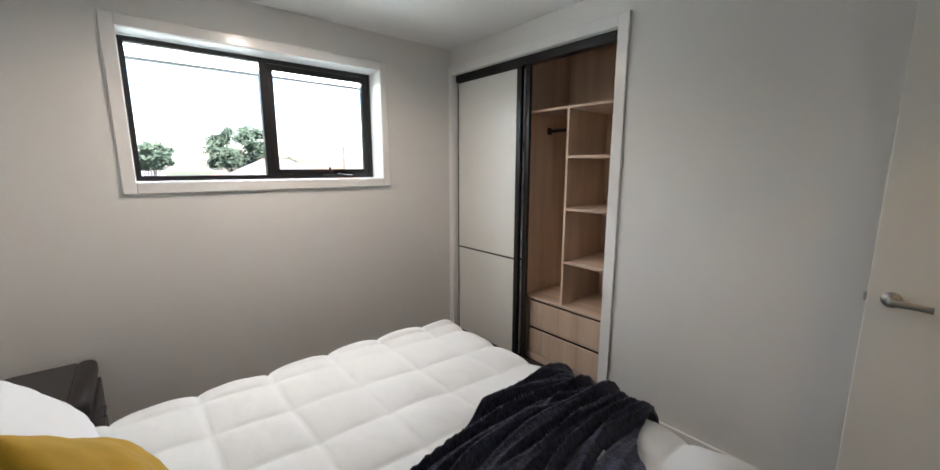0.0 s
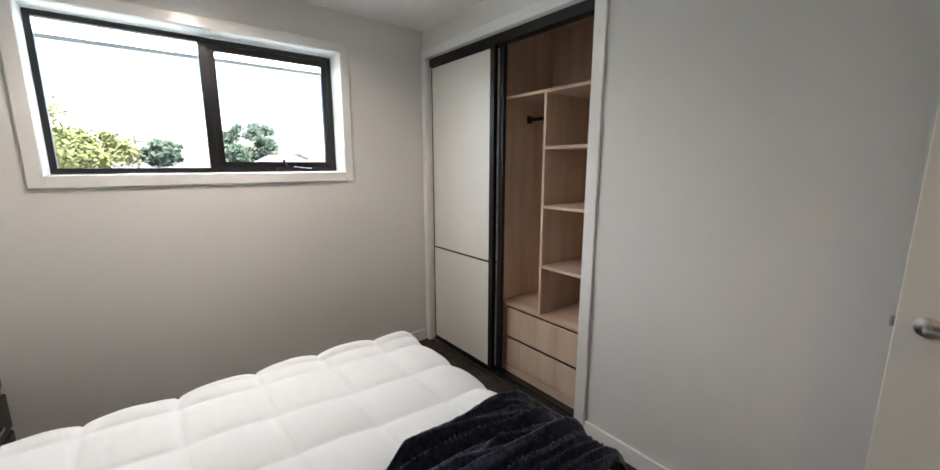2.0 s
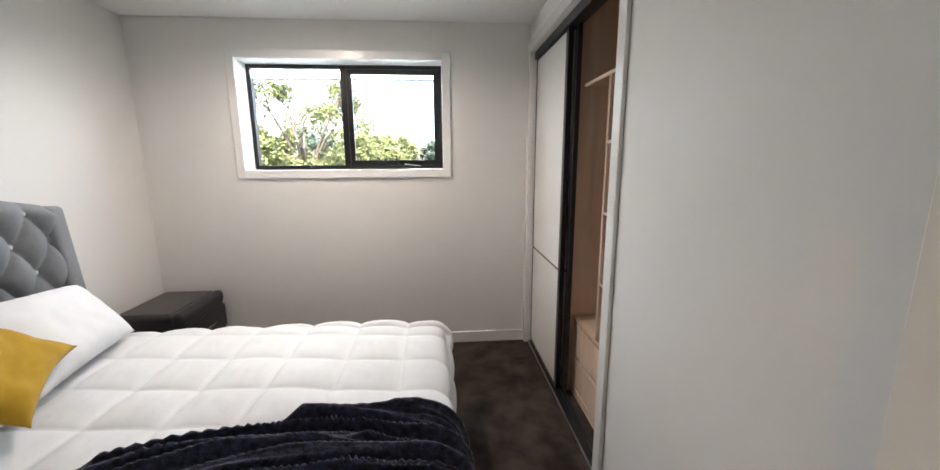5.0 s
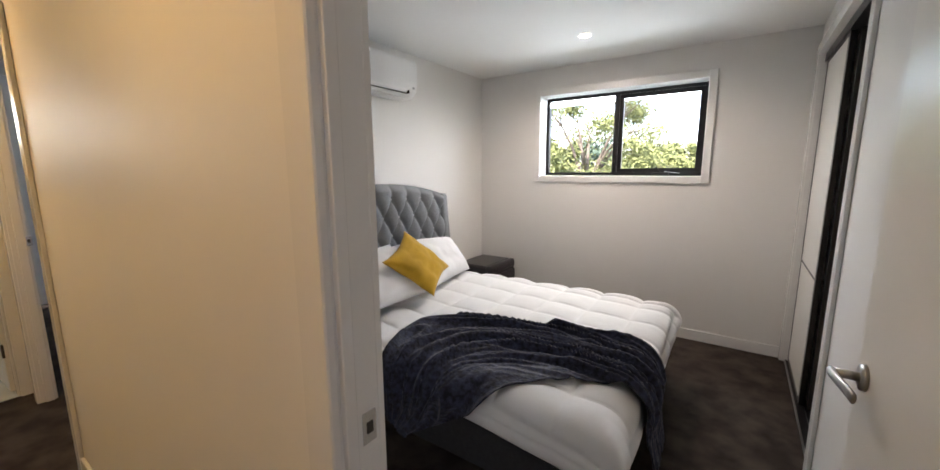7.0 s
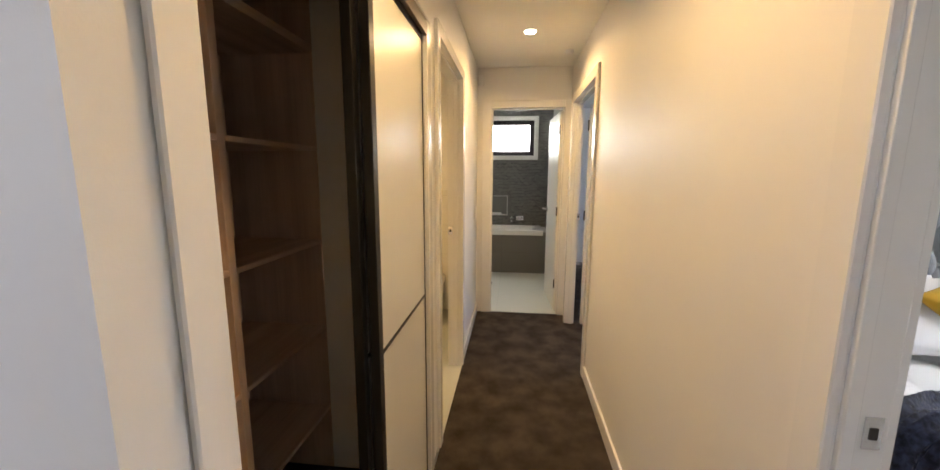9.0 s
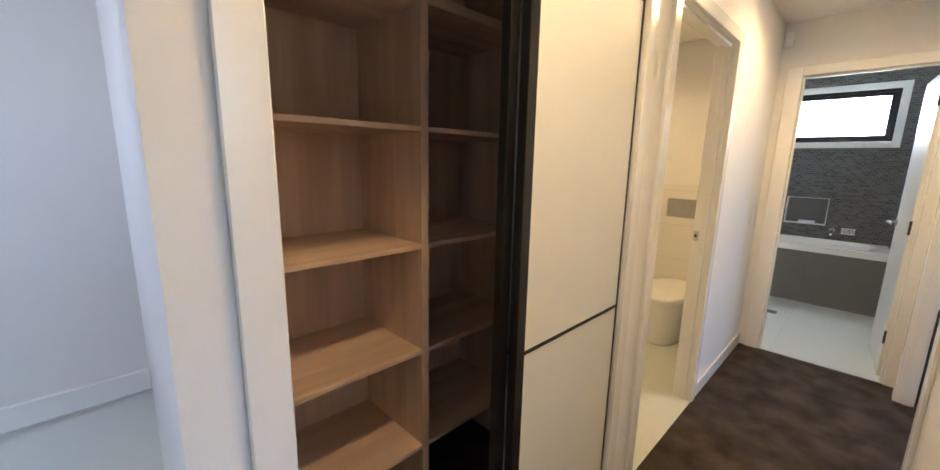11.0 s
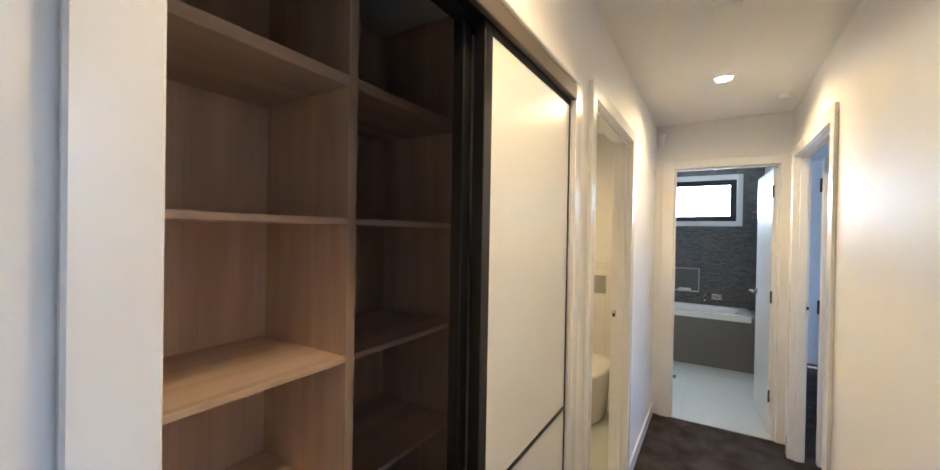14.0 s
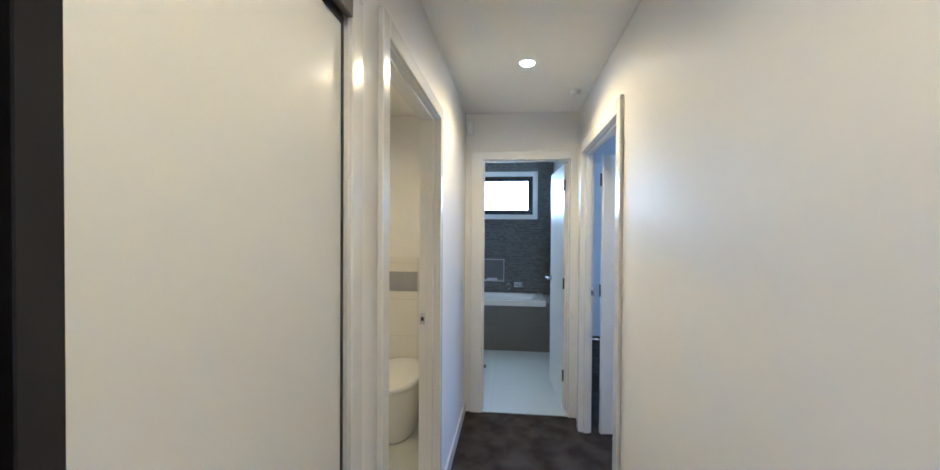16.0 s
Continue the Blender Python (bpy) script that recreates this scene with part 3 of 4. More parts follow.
for z0, z1 in ((0.268, 0.468), (0.060, 0.246)):
    dr = part("drawer", box((FX, 1.958, z0), (FX + 0.018, 2.650, z1), 0.002), M_WOOD_Z, robe, "oak laminate drawer front with a finger gap")
part("hanging_rail", tube((2.07, 2.372, 1.74), (2.07, 2.70, 1.74), 0.0125), M_BLACK, robe, "black hanging rail")
for y in (2.372, 2.694):
    part("rail_bracket", box((2.045, y, 1.715), (2.095, y + 0.006, 1.765), 0.002), M_BLACK, robe)

# ---------------- the linen cupboard ----------------
sliding_door("sliding_door", "y", -0.843, -0.815, -0.122, 0.474, 0.02, 1.958, 0.900, 0.010, 0.036, "white sliding cupboard door in a black frame", "cupboard doors")
sliding_door("sliding_door", "y", -0.878, -0.850, -0.10, 0.504, 0.02, 1.958, 0.900, 0.034, 0.034, "white sliding cupboard door behind the front one", "cupboard doors")
tr = thing("cupboard_track", (0.4, -0.85, 0), "bronze and black sliding door tracks of the linen cupboard", "door track")
part("head_fascia", box((-0.128, -0.813, 1.958), (1.053, -0.796, 2.008), 0.002), M_BRONZE, tr, "bronze metal fascia")
part("head_track", boxes([((-0.128, -0.885, 1.966), (1.053, -0.814, 2.008)), ((-0.128, -0.8485, 1.955), (1.053, -0.8445, 1.966))], 0), M_BLACK, tr)
part("floor_track", boxes([((-0.128, -0.885, 0.001), (1.053, -0.813, 0.010)), ((-0.128, -0.8485, 0.010), (1.053, -0.8445, 0.018))], 0), M_BLACK, tr)
lin = thing("linen_cupboard", (0.4, -1.57, 0), "light oak laminate shelving in the linen cupboard, empty", "cupboard")
FY, BY = -1.29, -1.70
part("divider", box((0.398, BY, 0.0), (0.430, FY, 2.405)), M_WOOD_Z, lin)
part("left_side", box((1.072, BY, 0.0), (1.088, FY, 2.405)), M_WOOD_Z, lin)
part("right_side", box((-0.162, BY, 0.0), (-0.144, FY, 2.405)), M_WOOD_Z, lin)
part("back_panel", box((-0.162, BY - 0.01, 0.0), (1.088, BY, 2.405)), M_WOOD_Z, lin)
for i, z in enumerate((1.945, 1.532, 1.130, 0.730, 0.330)):
    th = 0.033 if i == 0 else 0.018
    part("shelf", box((0.430, BY, z - th), (1.072, FY, z)), M_WOOD_X, lin)
    part("shelf", box((-0.144, BY, z - th), (0.398, FY, z)), M_WOOD_X, lin)
structure("cupboard_lining", boxes([((1.072, FY + 0.001, 0), (1.099, HS - 0.094, 2.43)), ((-0.17, FY + 0.001, 0), (-0.146, HS - 0.094, 2.405))], 0), M_WALL, "white painted side walls in the linen cupboard", "wall")

# ---------------- the bed ----------------
BED_Y0, BED_Y1, BED_X0, BED_X1, BED_Z = 1.11, 2.60, -0.98, 0.955, 0.495


def drape(a, b, lift=0.0):
    """The place on the bed of a cloth's point (a, b): flat on top, hanging down past the edges."""
    ox, oy = a - BED_X1, 0.0
    ox = max(0.0, ox)
    sy = 0
    if b < BED_Y0:
        oy, sy = BED_Y0 - b, -1
    elif b > BED_Y1:
        oy, sy = b - BED_Y1, 1
    x, y = min(a, BED_X1), min(max(b, BED_Y0), BED_Y1)
    o = math.hypot(ox, oy)
    r = 0.085
    if o < 1e-6:
        return Vector((x, y, BED_Z + lift)), Vector((0, 0, 1))
    ang = min(o / r, 1.40)
    h = r * math.sin(ang)
    d = r * (1 - math.cos(ang))
    rest = max(0.0, o - 1.40 * r)
    h += rest * math.cos(1.40)
    d += rest * math.sin(1.40)
    k = min(ox, oy) / max(ox, oy)
    h, d = h * (1 + 0.8 * k), d * (1 - 0.35 * k)
    dx, dy = ox / o, sy * oy / o
    n = Vector((dx * math.sin(ang), dy * math.sin(ang), math.cos(ang)))
    return Vector((x + dx * h, y + dy * h, BED_Z - d)) + n * lift, n


CELL_A, CELL_B = 0.275, 0.25


def duvet_height(a, b):
    u, v = (a - 0.01) / CELL_A, (b + 0.09 * (a - 0.25) - 2.26) / CELL_B
    w = noise.noise(Vector((a * 2.2, b * 2.2, 0.3))) * 0.07
    u, v = u + w, v - w
    puff = (abs(math.sin(math.pi * u)) * abs(math.sin(math.pi * v))) ** 0.42
    wr = noise.noise(Vector((a * 9, b * 9, 2.0))) * 0.004 + noise.noise(Vector((a * 26, b * 14, 5.0))) * 0.0016
    big = noise.noise(Vector((a * 1.7, b * 1.7, 9.0))) * 0.012
    return 0.004 + 0.031 * puff + wr * puff + big


def cloth(fn, nu, nv, thick):
    """A sheet with a thickness: fn(i, j) gives (place, normal)."""
    bm = bmesh.new()
    top, bot = [], []
    for i in range(nu + 1):
        t_, b_ = [], []
        for j in range(nv + 1):
            p, n = fn(i, j)
            edge = min(i, j, nu - i, nv - j)
            th = thick * (0.35 if edge == 0 else 1.0)
            t_.append(bm.verts.new(p))
            b_.append(bm.verts.new(p - n * th))
        top.append(t_)
        bot.append(b_)
    for i in range(nu):
        for j in range(nv):
            bm.faces.new((top[i][j], top[i + 1][j], top[i + 1][j + 1], top[i][j + 1]))
            bm.faces.new((bot[i][j], bot[i][j + 1], bot[i + 1][j + 1], bot[i + 1][j]))
    for i in range(nu):
        for j in (0, nv):
            bm.faces.new((top[i][j], bot[i][j], bot[i + 1][j], top[i + 1][j]))
    for j in range(nv):
        for i in (0, nu):
            bm.faces.new((top[i][j], top[i][j + 1], bot[i][j + 1], bot[i][j]))
    bmesh.ops.recalc_face_normals(bm, faces=bm.faces)
    return bm


bed = thing("bed", (0.0, 1.85, 0), "queen bed with a grey buttoned wingback headboard and charcoal upholstered base", "bed")
part("base", box((-0.96, 1.115, 0.05), (0.985, 2.595, 0.33), 0.03, 4), M_BASE, bed, "charcoal upholstered bed base", smooth=True)
for x, y in ((-0.85, 1.2), (-0.85, 2.5), (0.88, 1.2), (0.88, 2.5)):
    part("leg", tube((x, y, 0.0), (x, y, 0.052), 0.025), M_RUBBER, bed)
mattress = tagged(part("mattress", box((-0.93, 1.13, 0.332), (0.965, 2.58, 0.485), 0.05, 4), M_PILLOW, smooth=True), "white mattress lying on the bed base", "mattress")

# duvet
DA0, DA1, DB0, DB1 = -0.80, 1.15, 0.965, 2.70
NU, NV = 190, 190


def duvet_pt(i, j):
    a, b = DA0 + (DA1 - DA0) * i / NU, DB0 + (DB1 - DB0) * j / NV
    edge = min(a - DA0, DA1 - a, b - DB0, DB1 - b)
    b -= 0.09 * (a - 0.25)
    a += 0.05 * (1.8 - b)
    p, n = drape(a, b)
    h = duvet_height(a, b) * min(1.0, 0.25 + edge / 0.05)
    h *= 1.0 - 0.75 * math.exp(-((edge - 0.085) / 0.014) ** 2)
    return p + n * (h + 0.018), n


duvet = tagged(part("duvet", cloth(duvet_pt, NU, NV, 0.012), M_DUVET, smooth=True), "white box-quilted duvet spread over the bed", "duvet")
edge = [(k, 0) for k in range(0, NU, 3)] + [(NU, k) for k in range(0, NV, 3)] + [(k, NV) for k in range(NU, 0, -3)] + [(0, k) for k in range(NV, 0, -3)]
edge = [p + n * -0.004 for p, n in (duvet_pt(*e) for e in edge)]
bm = bmesh.new()
for p, q in zip(edge, edge[1:] + edge[:1]):
    add_tube(bm, p, q, 0.0045, 8)
part("piping", bm, M_PILLOW, duvet, "thin corded piping round the duvet's hem", smooth=True)

# throw
UP = [(-0.02, 0.84), (-0.07, 1.0), (-0.14, 1.22), (-0.13, 1.44), (0.08, 1.62), (0.42, 1.72), (0.80, 1.76), (1.12, 1.72), (1.36, 1.68)]
LO = [(0.14, 0.77), (0.32, 0.88), (0.52, 1.02), (0.68, 1.17), (0.83, 1.28), (0.98, 1.33), (1.12, 1.35), (1.25, 1.38), (1.38, 1.42)]


def spline(pts, t):
    n = len(pts) - 1
    k = min(int(t * n), n - 1)
    f = t * n - k
    p = [Vector(pts[max(0, min(n, k + d))]) for d in (-1, 0, 1, 2)]
    return 0.5 * ((2 * p[1]) + (p[2] - p[0]) * f + (2 * p[0] - 5 * p[1] + 4 * p[2] - p[3]) * f * f + (3 * p[1] - p[0] - 3 * p[2] + p[3]) * f ** 3)


TU, TV = 220, 120


def throw_pt(i, j):
    t, s = i / TU, j / TV
    s += 0.035 * noise.noise(Vector((t * 5, s * 2, 4.0))) * abs(2 * s - 1)
    a, b = spline(UP, t).lerp(spline(LO, t), s)
    a += 0.02 * noise.noise(Vector((t * 3, s * 7, 8.0)))
    p, n = drape(a, b)
    u, v = t + 0.10 * noise.noise(Vector((t * 3, s * 2, 21.0))), s + 0.16 * noise.noise(Vector((t * 3.4, s * 2, 1.0))) + 0.10 * math.sin(t * 6)
    w = v + 0.22 * math.sin(t * 3.1 + 0.6)
    r1 = 1.0 - abs(2.0 * noise.noise(Vector((u * 1.5, w * 5.6, 6.0))))
    r2 = 1.0 - abs(2.0 * noise.noise(Vector((u * 2.6 + w, w * 12.5 - u * 2, 31.0))))
    r3 = 1.0 - abs(2.0 * noise.noise(Vector((u * 11.0 - w * 4, w * 21.0, 51.0))))
    fold = 0.060 * max(0.0, r1) ** 3.0 + 0.024 * max(0.0, r2) ** 2.4 + 0.004 * r3
    fine = 0.006 * noise.noise(Vector((t * 14, s * 12, 3.0))) + 0.0025 * noise.noise(Vector((t * 55, s * 40, 3.0)))
    hang = max(0.0, BED_Z - p.z)
    fold *= max(0.12, 1.0 - 4.5 * hang)
    return p + n * (0.046 + fold + fine), n


throw = tagged(part("throw_blanket", cloth(throw_pt, TU, TV, 0.008), M_THROW, smooth=True), "navy chenille throw lying rumpled across the foot of the bed", "blanket")
bm = bmesh.new()
frng = random.Random(3)
for k in range(220):
    j = TV * k / 219
    p, n = throw_pt(0, j)
    q, _ = throw_pt(1, j)
    e = p + ((p - q).normalized() + Vector((frng.uniform(-0.3, 0.3), frng.uniform(-0.3, 0.3), -0.5))) * 0.012
    add_tube(bm, p, e, 0.002, 4, 0.003)
tagged(part("fringe", bm, M_THROW, throw, "short navy tassels along the hem"), kind="stuff")

# headboard
HY0, HY1 = 1.075, 2.625


def arch(y):
    f = (y - (HY0 + HY1) / 2) / ((HY1 - HY0) / 2)
    return 1.232 + 0.108 * (1 - f * f)


LA, LB = 0.174, 0.29
LY, LZ = 1.777, 1.215


def tuft(y, z):
    u, v = (y - LY) / LA, (z - LZ) / LB
    p, q = u + v, u - v
    d = (abs(math.sin(math.pi * p)) * abs(math.sin(math.pi * q))) ** 0.34
    if z > LZ:
        k = min(1.0, (z - LZ) / 0.03)
        d = d * (1 - k) + k * abs(math.sin(math.pi * u)) ** 0.3 * 0.9
    return d


def head_pt(i, j):
    y = HY0 + 0.05 + (HY1 - HY0 - 0.10) * i / 150
    f = j / 90
    z = 0.30 + (arch(y) - 0.30) * f
    e = min(1.0, (1 - f) / 0.05)
    x = -0.992 + 0.082 * tuft(y, z) * (0.3 + 0.7 * e) + 0.012 * e
    return Vector((x, y, z)), Vector((1, 0, 0))


part("headboard", cloth(head_pt, 150, 90, 0.05), M_GREY, bed, "grey diamond-buttoned headboard", smooth=True)
bm = bmesh.new()
prof = [HY0 + (HY1 - HY0) * k / 24 for k in range(25)]
ring0 = [bm.verts.new((-1.045, y, arch(y) - 0.006)) for y in prof] + [bm.verts.new((-1.045, HY1, 0.05)), bm.verts.new((-1.045, HY0, 0.05))]
ring1 = [bm.verts.new(v.co + Vector((0.05, 0, 0))) for v in ring0]
bm.faces.new(ring0)
bm.faces.new(ring1[::-1])
for k in range(len(ring0)):
    bm.faces.new((ring0[k], ring1[k], ring1[(k + 1) % len(ring0)], ring0[(k + 1) % len(ring0)]))
bmesh.ops.recalc_face_normals(bm, faces=bm.faces)
part("headboard_back", bm, M_GREY, bed)
for y0, y1 in ((HY0 - 0.03, HY0 + 0.05), (HY1 - 0.05, HY1 + 0.03)):
    bm = bmesh.new()
    add_box(bm, (-1.045, y0, 0.05), (-0.82, y1, 1.235), 0.022, 4)
    for v in bm.verts:
        if v.co.x > -0.95:
            v.co.x -= 0.11 * max(0.0, v.co.z - 0.7) / 0.53
    part("wing", bm, M_GREY, bed, "grey upholstered wing of the headboard", smooth=True)
for r in range(-5, 1):
    z = LZ + r * LB / 2
    for c in range(-5, 7):
        y = LY + (c + (0.5 if r % 2 else 0.0)) * LA
        if HY0 + 0.07 < y < HY1 - 0.07 and z > 0.62:
            bm = bmesh.new()
            bmesh.ops.create_uvsphere(bm, u_segments=10, v_segments=6, radius=0.012, matrix=Matrix.Translation((-0.958, y, z)) @ Matrix.Diagonal((0.7, 1, 1, 1)))
            part("button", bm, M_BUTTON, bed, smooth=True)


def pillow(name, corners, thick, material, label, category="pillow", seed=0.0, group="", pinch=0.05):
    """A cushion between four corners (top left, top right, bottom right, bottom left)."""
    tl, tr_, br, bl = [Vector(c) for c in corners]
    nrm = (tr_ - tl).cross(bl - tl).normalized()
    n = 34

    def side(sgn):
        def fn(i, j):
            u, v = i / n, j / n
            pu, pv = 2 * u - 1, 2 * v - 1
            qv = pv * (1 - pinch * (1 - pu * pu) * abs(pv))
            qu = pu * (1 - pinch * (1 - pv * pv) * abs(pu))
            uu, vv = (qu + 1) / 2, (qv + 1) / 2
            p = tl.lerp(tr_, uu).lerp(bl.lerp(br, uu), vv)
            h = max(0.0, (1 - abs(pu) ** 2.4) * (1 - abs(pv) ** 2.4)) ** 0.5
            w = 0.010 * noise.noise(Vector((u * 4 + seed, v * 4, sgn))) + 0.005 * noise.noise(Vector((u * 11 + seed, v * 7, sgn)))
            return p + nrm * sgn * (h * thick / 2 + w * min(1.0, h * 1.5))
        return fn

    bm = grid_surface(side(1), n, n)
    bm2 = grid_surface(side(-1), n, n)
    me = bpy.data.meshes.new("half")
    bm2.to_mesh(me)
    bm2.free()
    bm.from_mesh(me)
    bpy.data.meshes.remove(me)
    bmesh.ops.remove_doubles(bm, verts=bm.verts, dist=0.0005)
    bmesh.ops.recalc_face_normals(bm, faces=bm.faces)
    return tagged(part(name, bm, material, smooth=True), label, category, group)


pillow("pillow", [(-0.80, 1.12, 0.89), (-0.80, 1.78, 0.90), (-0.58, 1.78, 0.585), (-0.58, 1.13, 0.585)], 0.20, M_PILLOW, "white pillow leaning against the headboard", seed=3, group="pillows on the bed")
pillow("pillow", [(-0.70, 1.19, 0.89), (-0.70, 1.82, 0.91), (-0.42, 1.80, 0.60), (-0.42, 1.16, 0.60)], 0.20, M_PILLOW, "white pillow in front of another white pillow", seed=1, group="pillows on the bed")
pillow("pillow", [(-0.82, 1.92, 0.90), (-0.78, 2.47, 0.86), (-0.60, 2.54, 0.58), (-0.48, 1.90, 0.58)], 0.20, M_PILLOW, "white pillow leaning beside the mustard cushion", seed=7, group="pillows on the bed")
pillow("cushion", [(-0.62, 1.75, 1.02), (-0.48, 2.09, 0.71), (-0.32, 1.71, 0.60), (-0.46, 1.38, 0.88)], 0.15, M_CUSHION, "mustard yellow velvet cushion standing on a corner among the pillows", "cushion", seed=5, pinch=0.16)

# ---------------- bedside tables ----------------


def bedside(x0, x1, y0, y1, z, label):
    d = thing("bedside_table", ((x0 + x1) / 2, (y0 + y1) / 2, 0), label, "bedside table", "bedside tables")
    part("body", box((x0, y0, 0.04), (x1, y1, z - 0.004), 0.03, 4), M_LEATHER, d, smooth=True)
    part("top_roll", box((x1 - 0.07, y0 - 0.004, z - 0.09), (x1 + 0.008, y1 + 0.004, z + 0.004), 0.032, 4), M_LEATHER, d, "rounded padded front edge", smooth=True)
    part("top", box((x0 + 0.02, y0 + 0.02, z - 0.006), (x1 - 0.066, y1 - 0.02, z + 0.001), 0.002), M_TOPDARK, d, "dark flat top panel")
    for z0, z1 in ((0.07, 0.22), (0.235, z - 0.10)):
        dr = part("drawer", box((x1 - 0.004, y0 + 0.015, z0), (x1 + 0.012, y1 - 0.015, z1), 0.008, 3), M_LEATHER, d, smooth=True)
        ym = (y0 + y1) / 2
        bm = bmesh.new()
        add_tube(bm, (x1 + 0.03, ym - 0.05, (z0 + z1) / 2), (x1 + 0.03, ym + 0.05, (z0 + z1) / 2), 0.005, 8)
        add_tube(bm, (x1 + 0.008, ym - 0.045, (z0 + z1) / 2), (x1 + 0.03, ym - 0.045, (z0 + z1) / 2), 0.004, 8)
        add_tube(bm, (x1 + 0.008, ym + 0.045, (z0 + z1) / 2), (x1 + 0.03, ym + 0.045, (z0 + z1) / 2), 0.004, 8)
        part("handle", bm, M_CHROME, dr, "chrome bar handle")
    for x in (x0 + 0.05, x1 - 0.05):
        for y in (y0 + 0.05, y1 - 0.05):
            part("foot", tube((x, y, 0), (x, y, 0.045), 0.018, 12), M_RUBBER, d)
    return d


bedside(-1.04, -0.625, 2.93, 3.435, 0.505, "black leatherette bedside table beside the window wall")
bedside(-1.04, -0.64, 0.56, 1.04, 0.505, "black leatherette bedside table beside the bed")
fr = thing("picture_frame", (-0.93, 0.80, 0.506), "small bronze picture frame with white paper on the bedside table", "picture frame")
mfr = pose(-0.93, 0.82, 0.508, -12, 0, 75)
for nm, items, mt in (("frame", [((-0.08, -0.01, 0), (-0.065, 0.01, 0.21)), ((0.065, -0.01, 0), (0.08, 0.01, 0.21)), ((-0.065, -0.01, 0), (0.065, 0.01, 0.015)), ((-0.065, -0.01, 0.195), (0.065, 0.01, 0.21))], M_GILT), ("paper", [((-0.065, -0.003, 0.015), (0.065, 0.003, 0.195))], M_PAPER)):
    bm = boxes(items, 0.0)
    bmesh.ops.transform(bm, matrix=mfr, verts=bm.verts)
    part(nm, bm, mt, fr)

# ---------------- air conditioner ----------------
ac = thing("air_conditioner", (-0.96, 1.91, 2.04), "white split-system air conditioner on the wall above the bed", "air conditioner")
AY0, AY1 = 1.44, 2.20
sec = [(-1.058, 2.295), (-0.885, 2.295), (-0.868, 2.28), (-0.862, 2.24), (-0.862, 2.12), (-0.872, 2.065), (-0.905, 2.025), (-0.95, 2.010), (-1.058, 2.010)]
bm = bmesh.new()
r0 = [bm.verts.new((x, AY0, z)) for x, z in sec]
r1 = [bm.verts.new((x, AY1, z)) for x, z in sec]
bm.faces.new(r0)
bm.faces.new(r1[::-1])
for k in range(len(sec)):
    bm.faces.new((r0[k], r1[k], r1[(k + 1) % len(sec)], r0[(k + 1) % len(sec)]))
bmesh.ops.recalc_face_normals(bm, faces=bm.faces)
bmesh.ops.bevel(bm, geom=[e for e in bm.edges], offset=0.006, segments=2, affect="EDGES")
part("body", bm, M_PLASTIC, ac)
# No slot is cut; a black strip gives the louvre's shaded line.
part("louvre_gap_shade", boxes([((-0.885, AY0 + 0.03, 2.036), (-0.8795, AY1 - 0.10, 2.042))], 0), M_BLACK, ac, "black strip for the shade in the louvre's gap")
part("louvre", box((-0.945, AY0 + 0.065, 2.004), (-0.902, AY1 - 0.105, 2.010), 0.002), M_PLASTIC, ac)
for y in (AY0 + 0.03, AY1 - 0.10):
    part("louvre_end", box((-0.884, y - 0.003, 2.038), (-0.862, y + 0.003, 2.062), 0), M_RUBBER, ac, "short dark line at the louvre's end")
part("badge", box((-0.8625, AY0 + 0.05, 2.115), (-0.861, AY0 + 0.12, 2.125), 0), M_STEEL, ac, "small grey badge")
part("indicator", box((-0.866, AY1 - 0.06, 2.075), (-0.862, AY1 - 0.035, 2.09), 0.001), M_STEEL, ac, "small round indicator")

# ---------------- ceiling and wall fittings ----------------


def downlight(x, y, label, group="downlights"):
    d = thing("downlight", (x, y, CEIL), label, "downlight", group)
    bm = bmesh.new()
    add_tube(bm, (x, y, CEIL - 0.004), (x, y, CEIL), 0.048, 32)
    part("ring", bm, M_PLASTIC, d)
    part("lens", tube((x, y, CEIL - 0.0065), (x, y, CEIL - 0.0042), 0.036, 32), M_LED, d, "lit warm white lens")


downlight(0.30, 2.72, "round white recessed downlight, lit, in the bedroom ceiling")
downlight(-1.48, -0.355, "round white recessed downlight, lit, in the hall ceiling")
# Fitting added out of view to go with the cupboard's fill lamp.
downlight(0.60, -0.44, "round white recessed downlight, lit, added unseen in the hall ceiling near the cupboard")
# Unseen fitting, added where the toilet's lamp hangs.
downlight(-1.3, -1.4, "round white recessed downlight, lit, added unseen in the toilet ceiling")
for x, y, r, lab in ((-0.62, -0.36, 0.05, "round white smoke alarm on the hall ceiling"), (-1.95, -0.02, 0.035, "small round white fitting on the hall ceiling")):
    s = thing("smoke_alarm", (x, y, CEIL), lab, "smoke alarm")
    part("body", tube((x, y, CEIL - 0.03), (x, y, CEIL), r * 0.85, 24, r), M_PLASTIC, s)
pir = thing("motion_sensor", (-2.39, -0.77, 2.25), "small white motion sensor in the corner of the hall", "motion sensor")
part("body", box((-2.418, -0.799, 2.24), (-2.375, -0.745, 2.34), 0.012, 3), M_PLASTIC, pir)
sw = thing("light_switch", (-2.2, -0.80, 1.05), "white light switch plate on the hall wall", "light switch")
part("plate", box((-2.235, -0.80, 0.99), (-2.165, -0.793, 1.105), 0.003), M_PLASTIC, sw)

# ---------------- bathroom ----------------
bath = thing("bathtub", (-4.36, -0.8, 0), "white inset bathtub in a grey tiled hob", "bathtub")
part("hob_front", box((-4.09, -1.899, 0.0), (-4.06, 0.119, 0.60), 0.001), M_GREYTILE, bath, "grey tiled bath front")
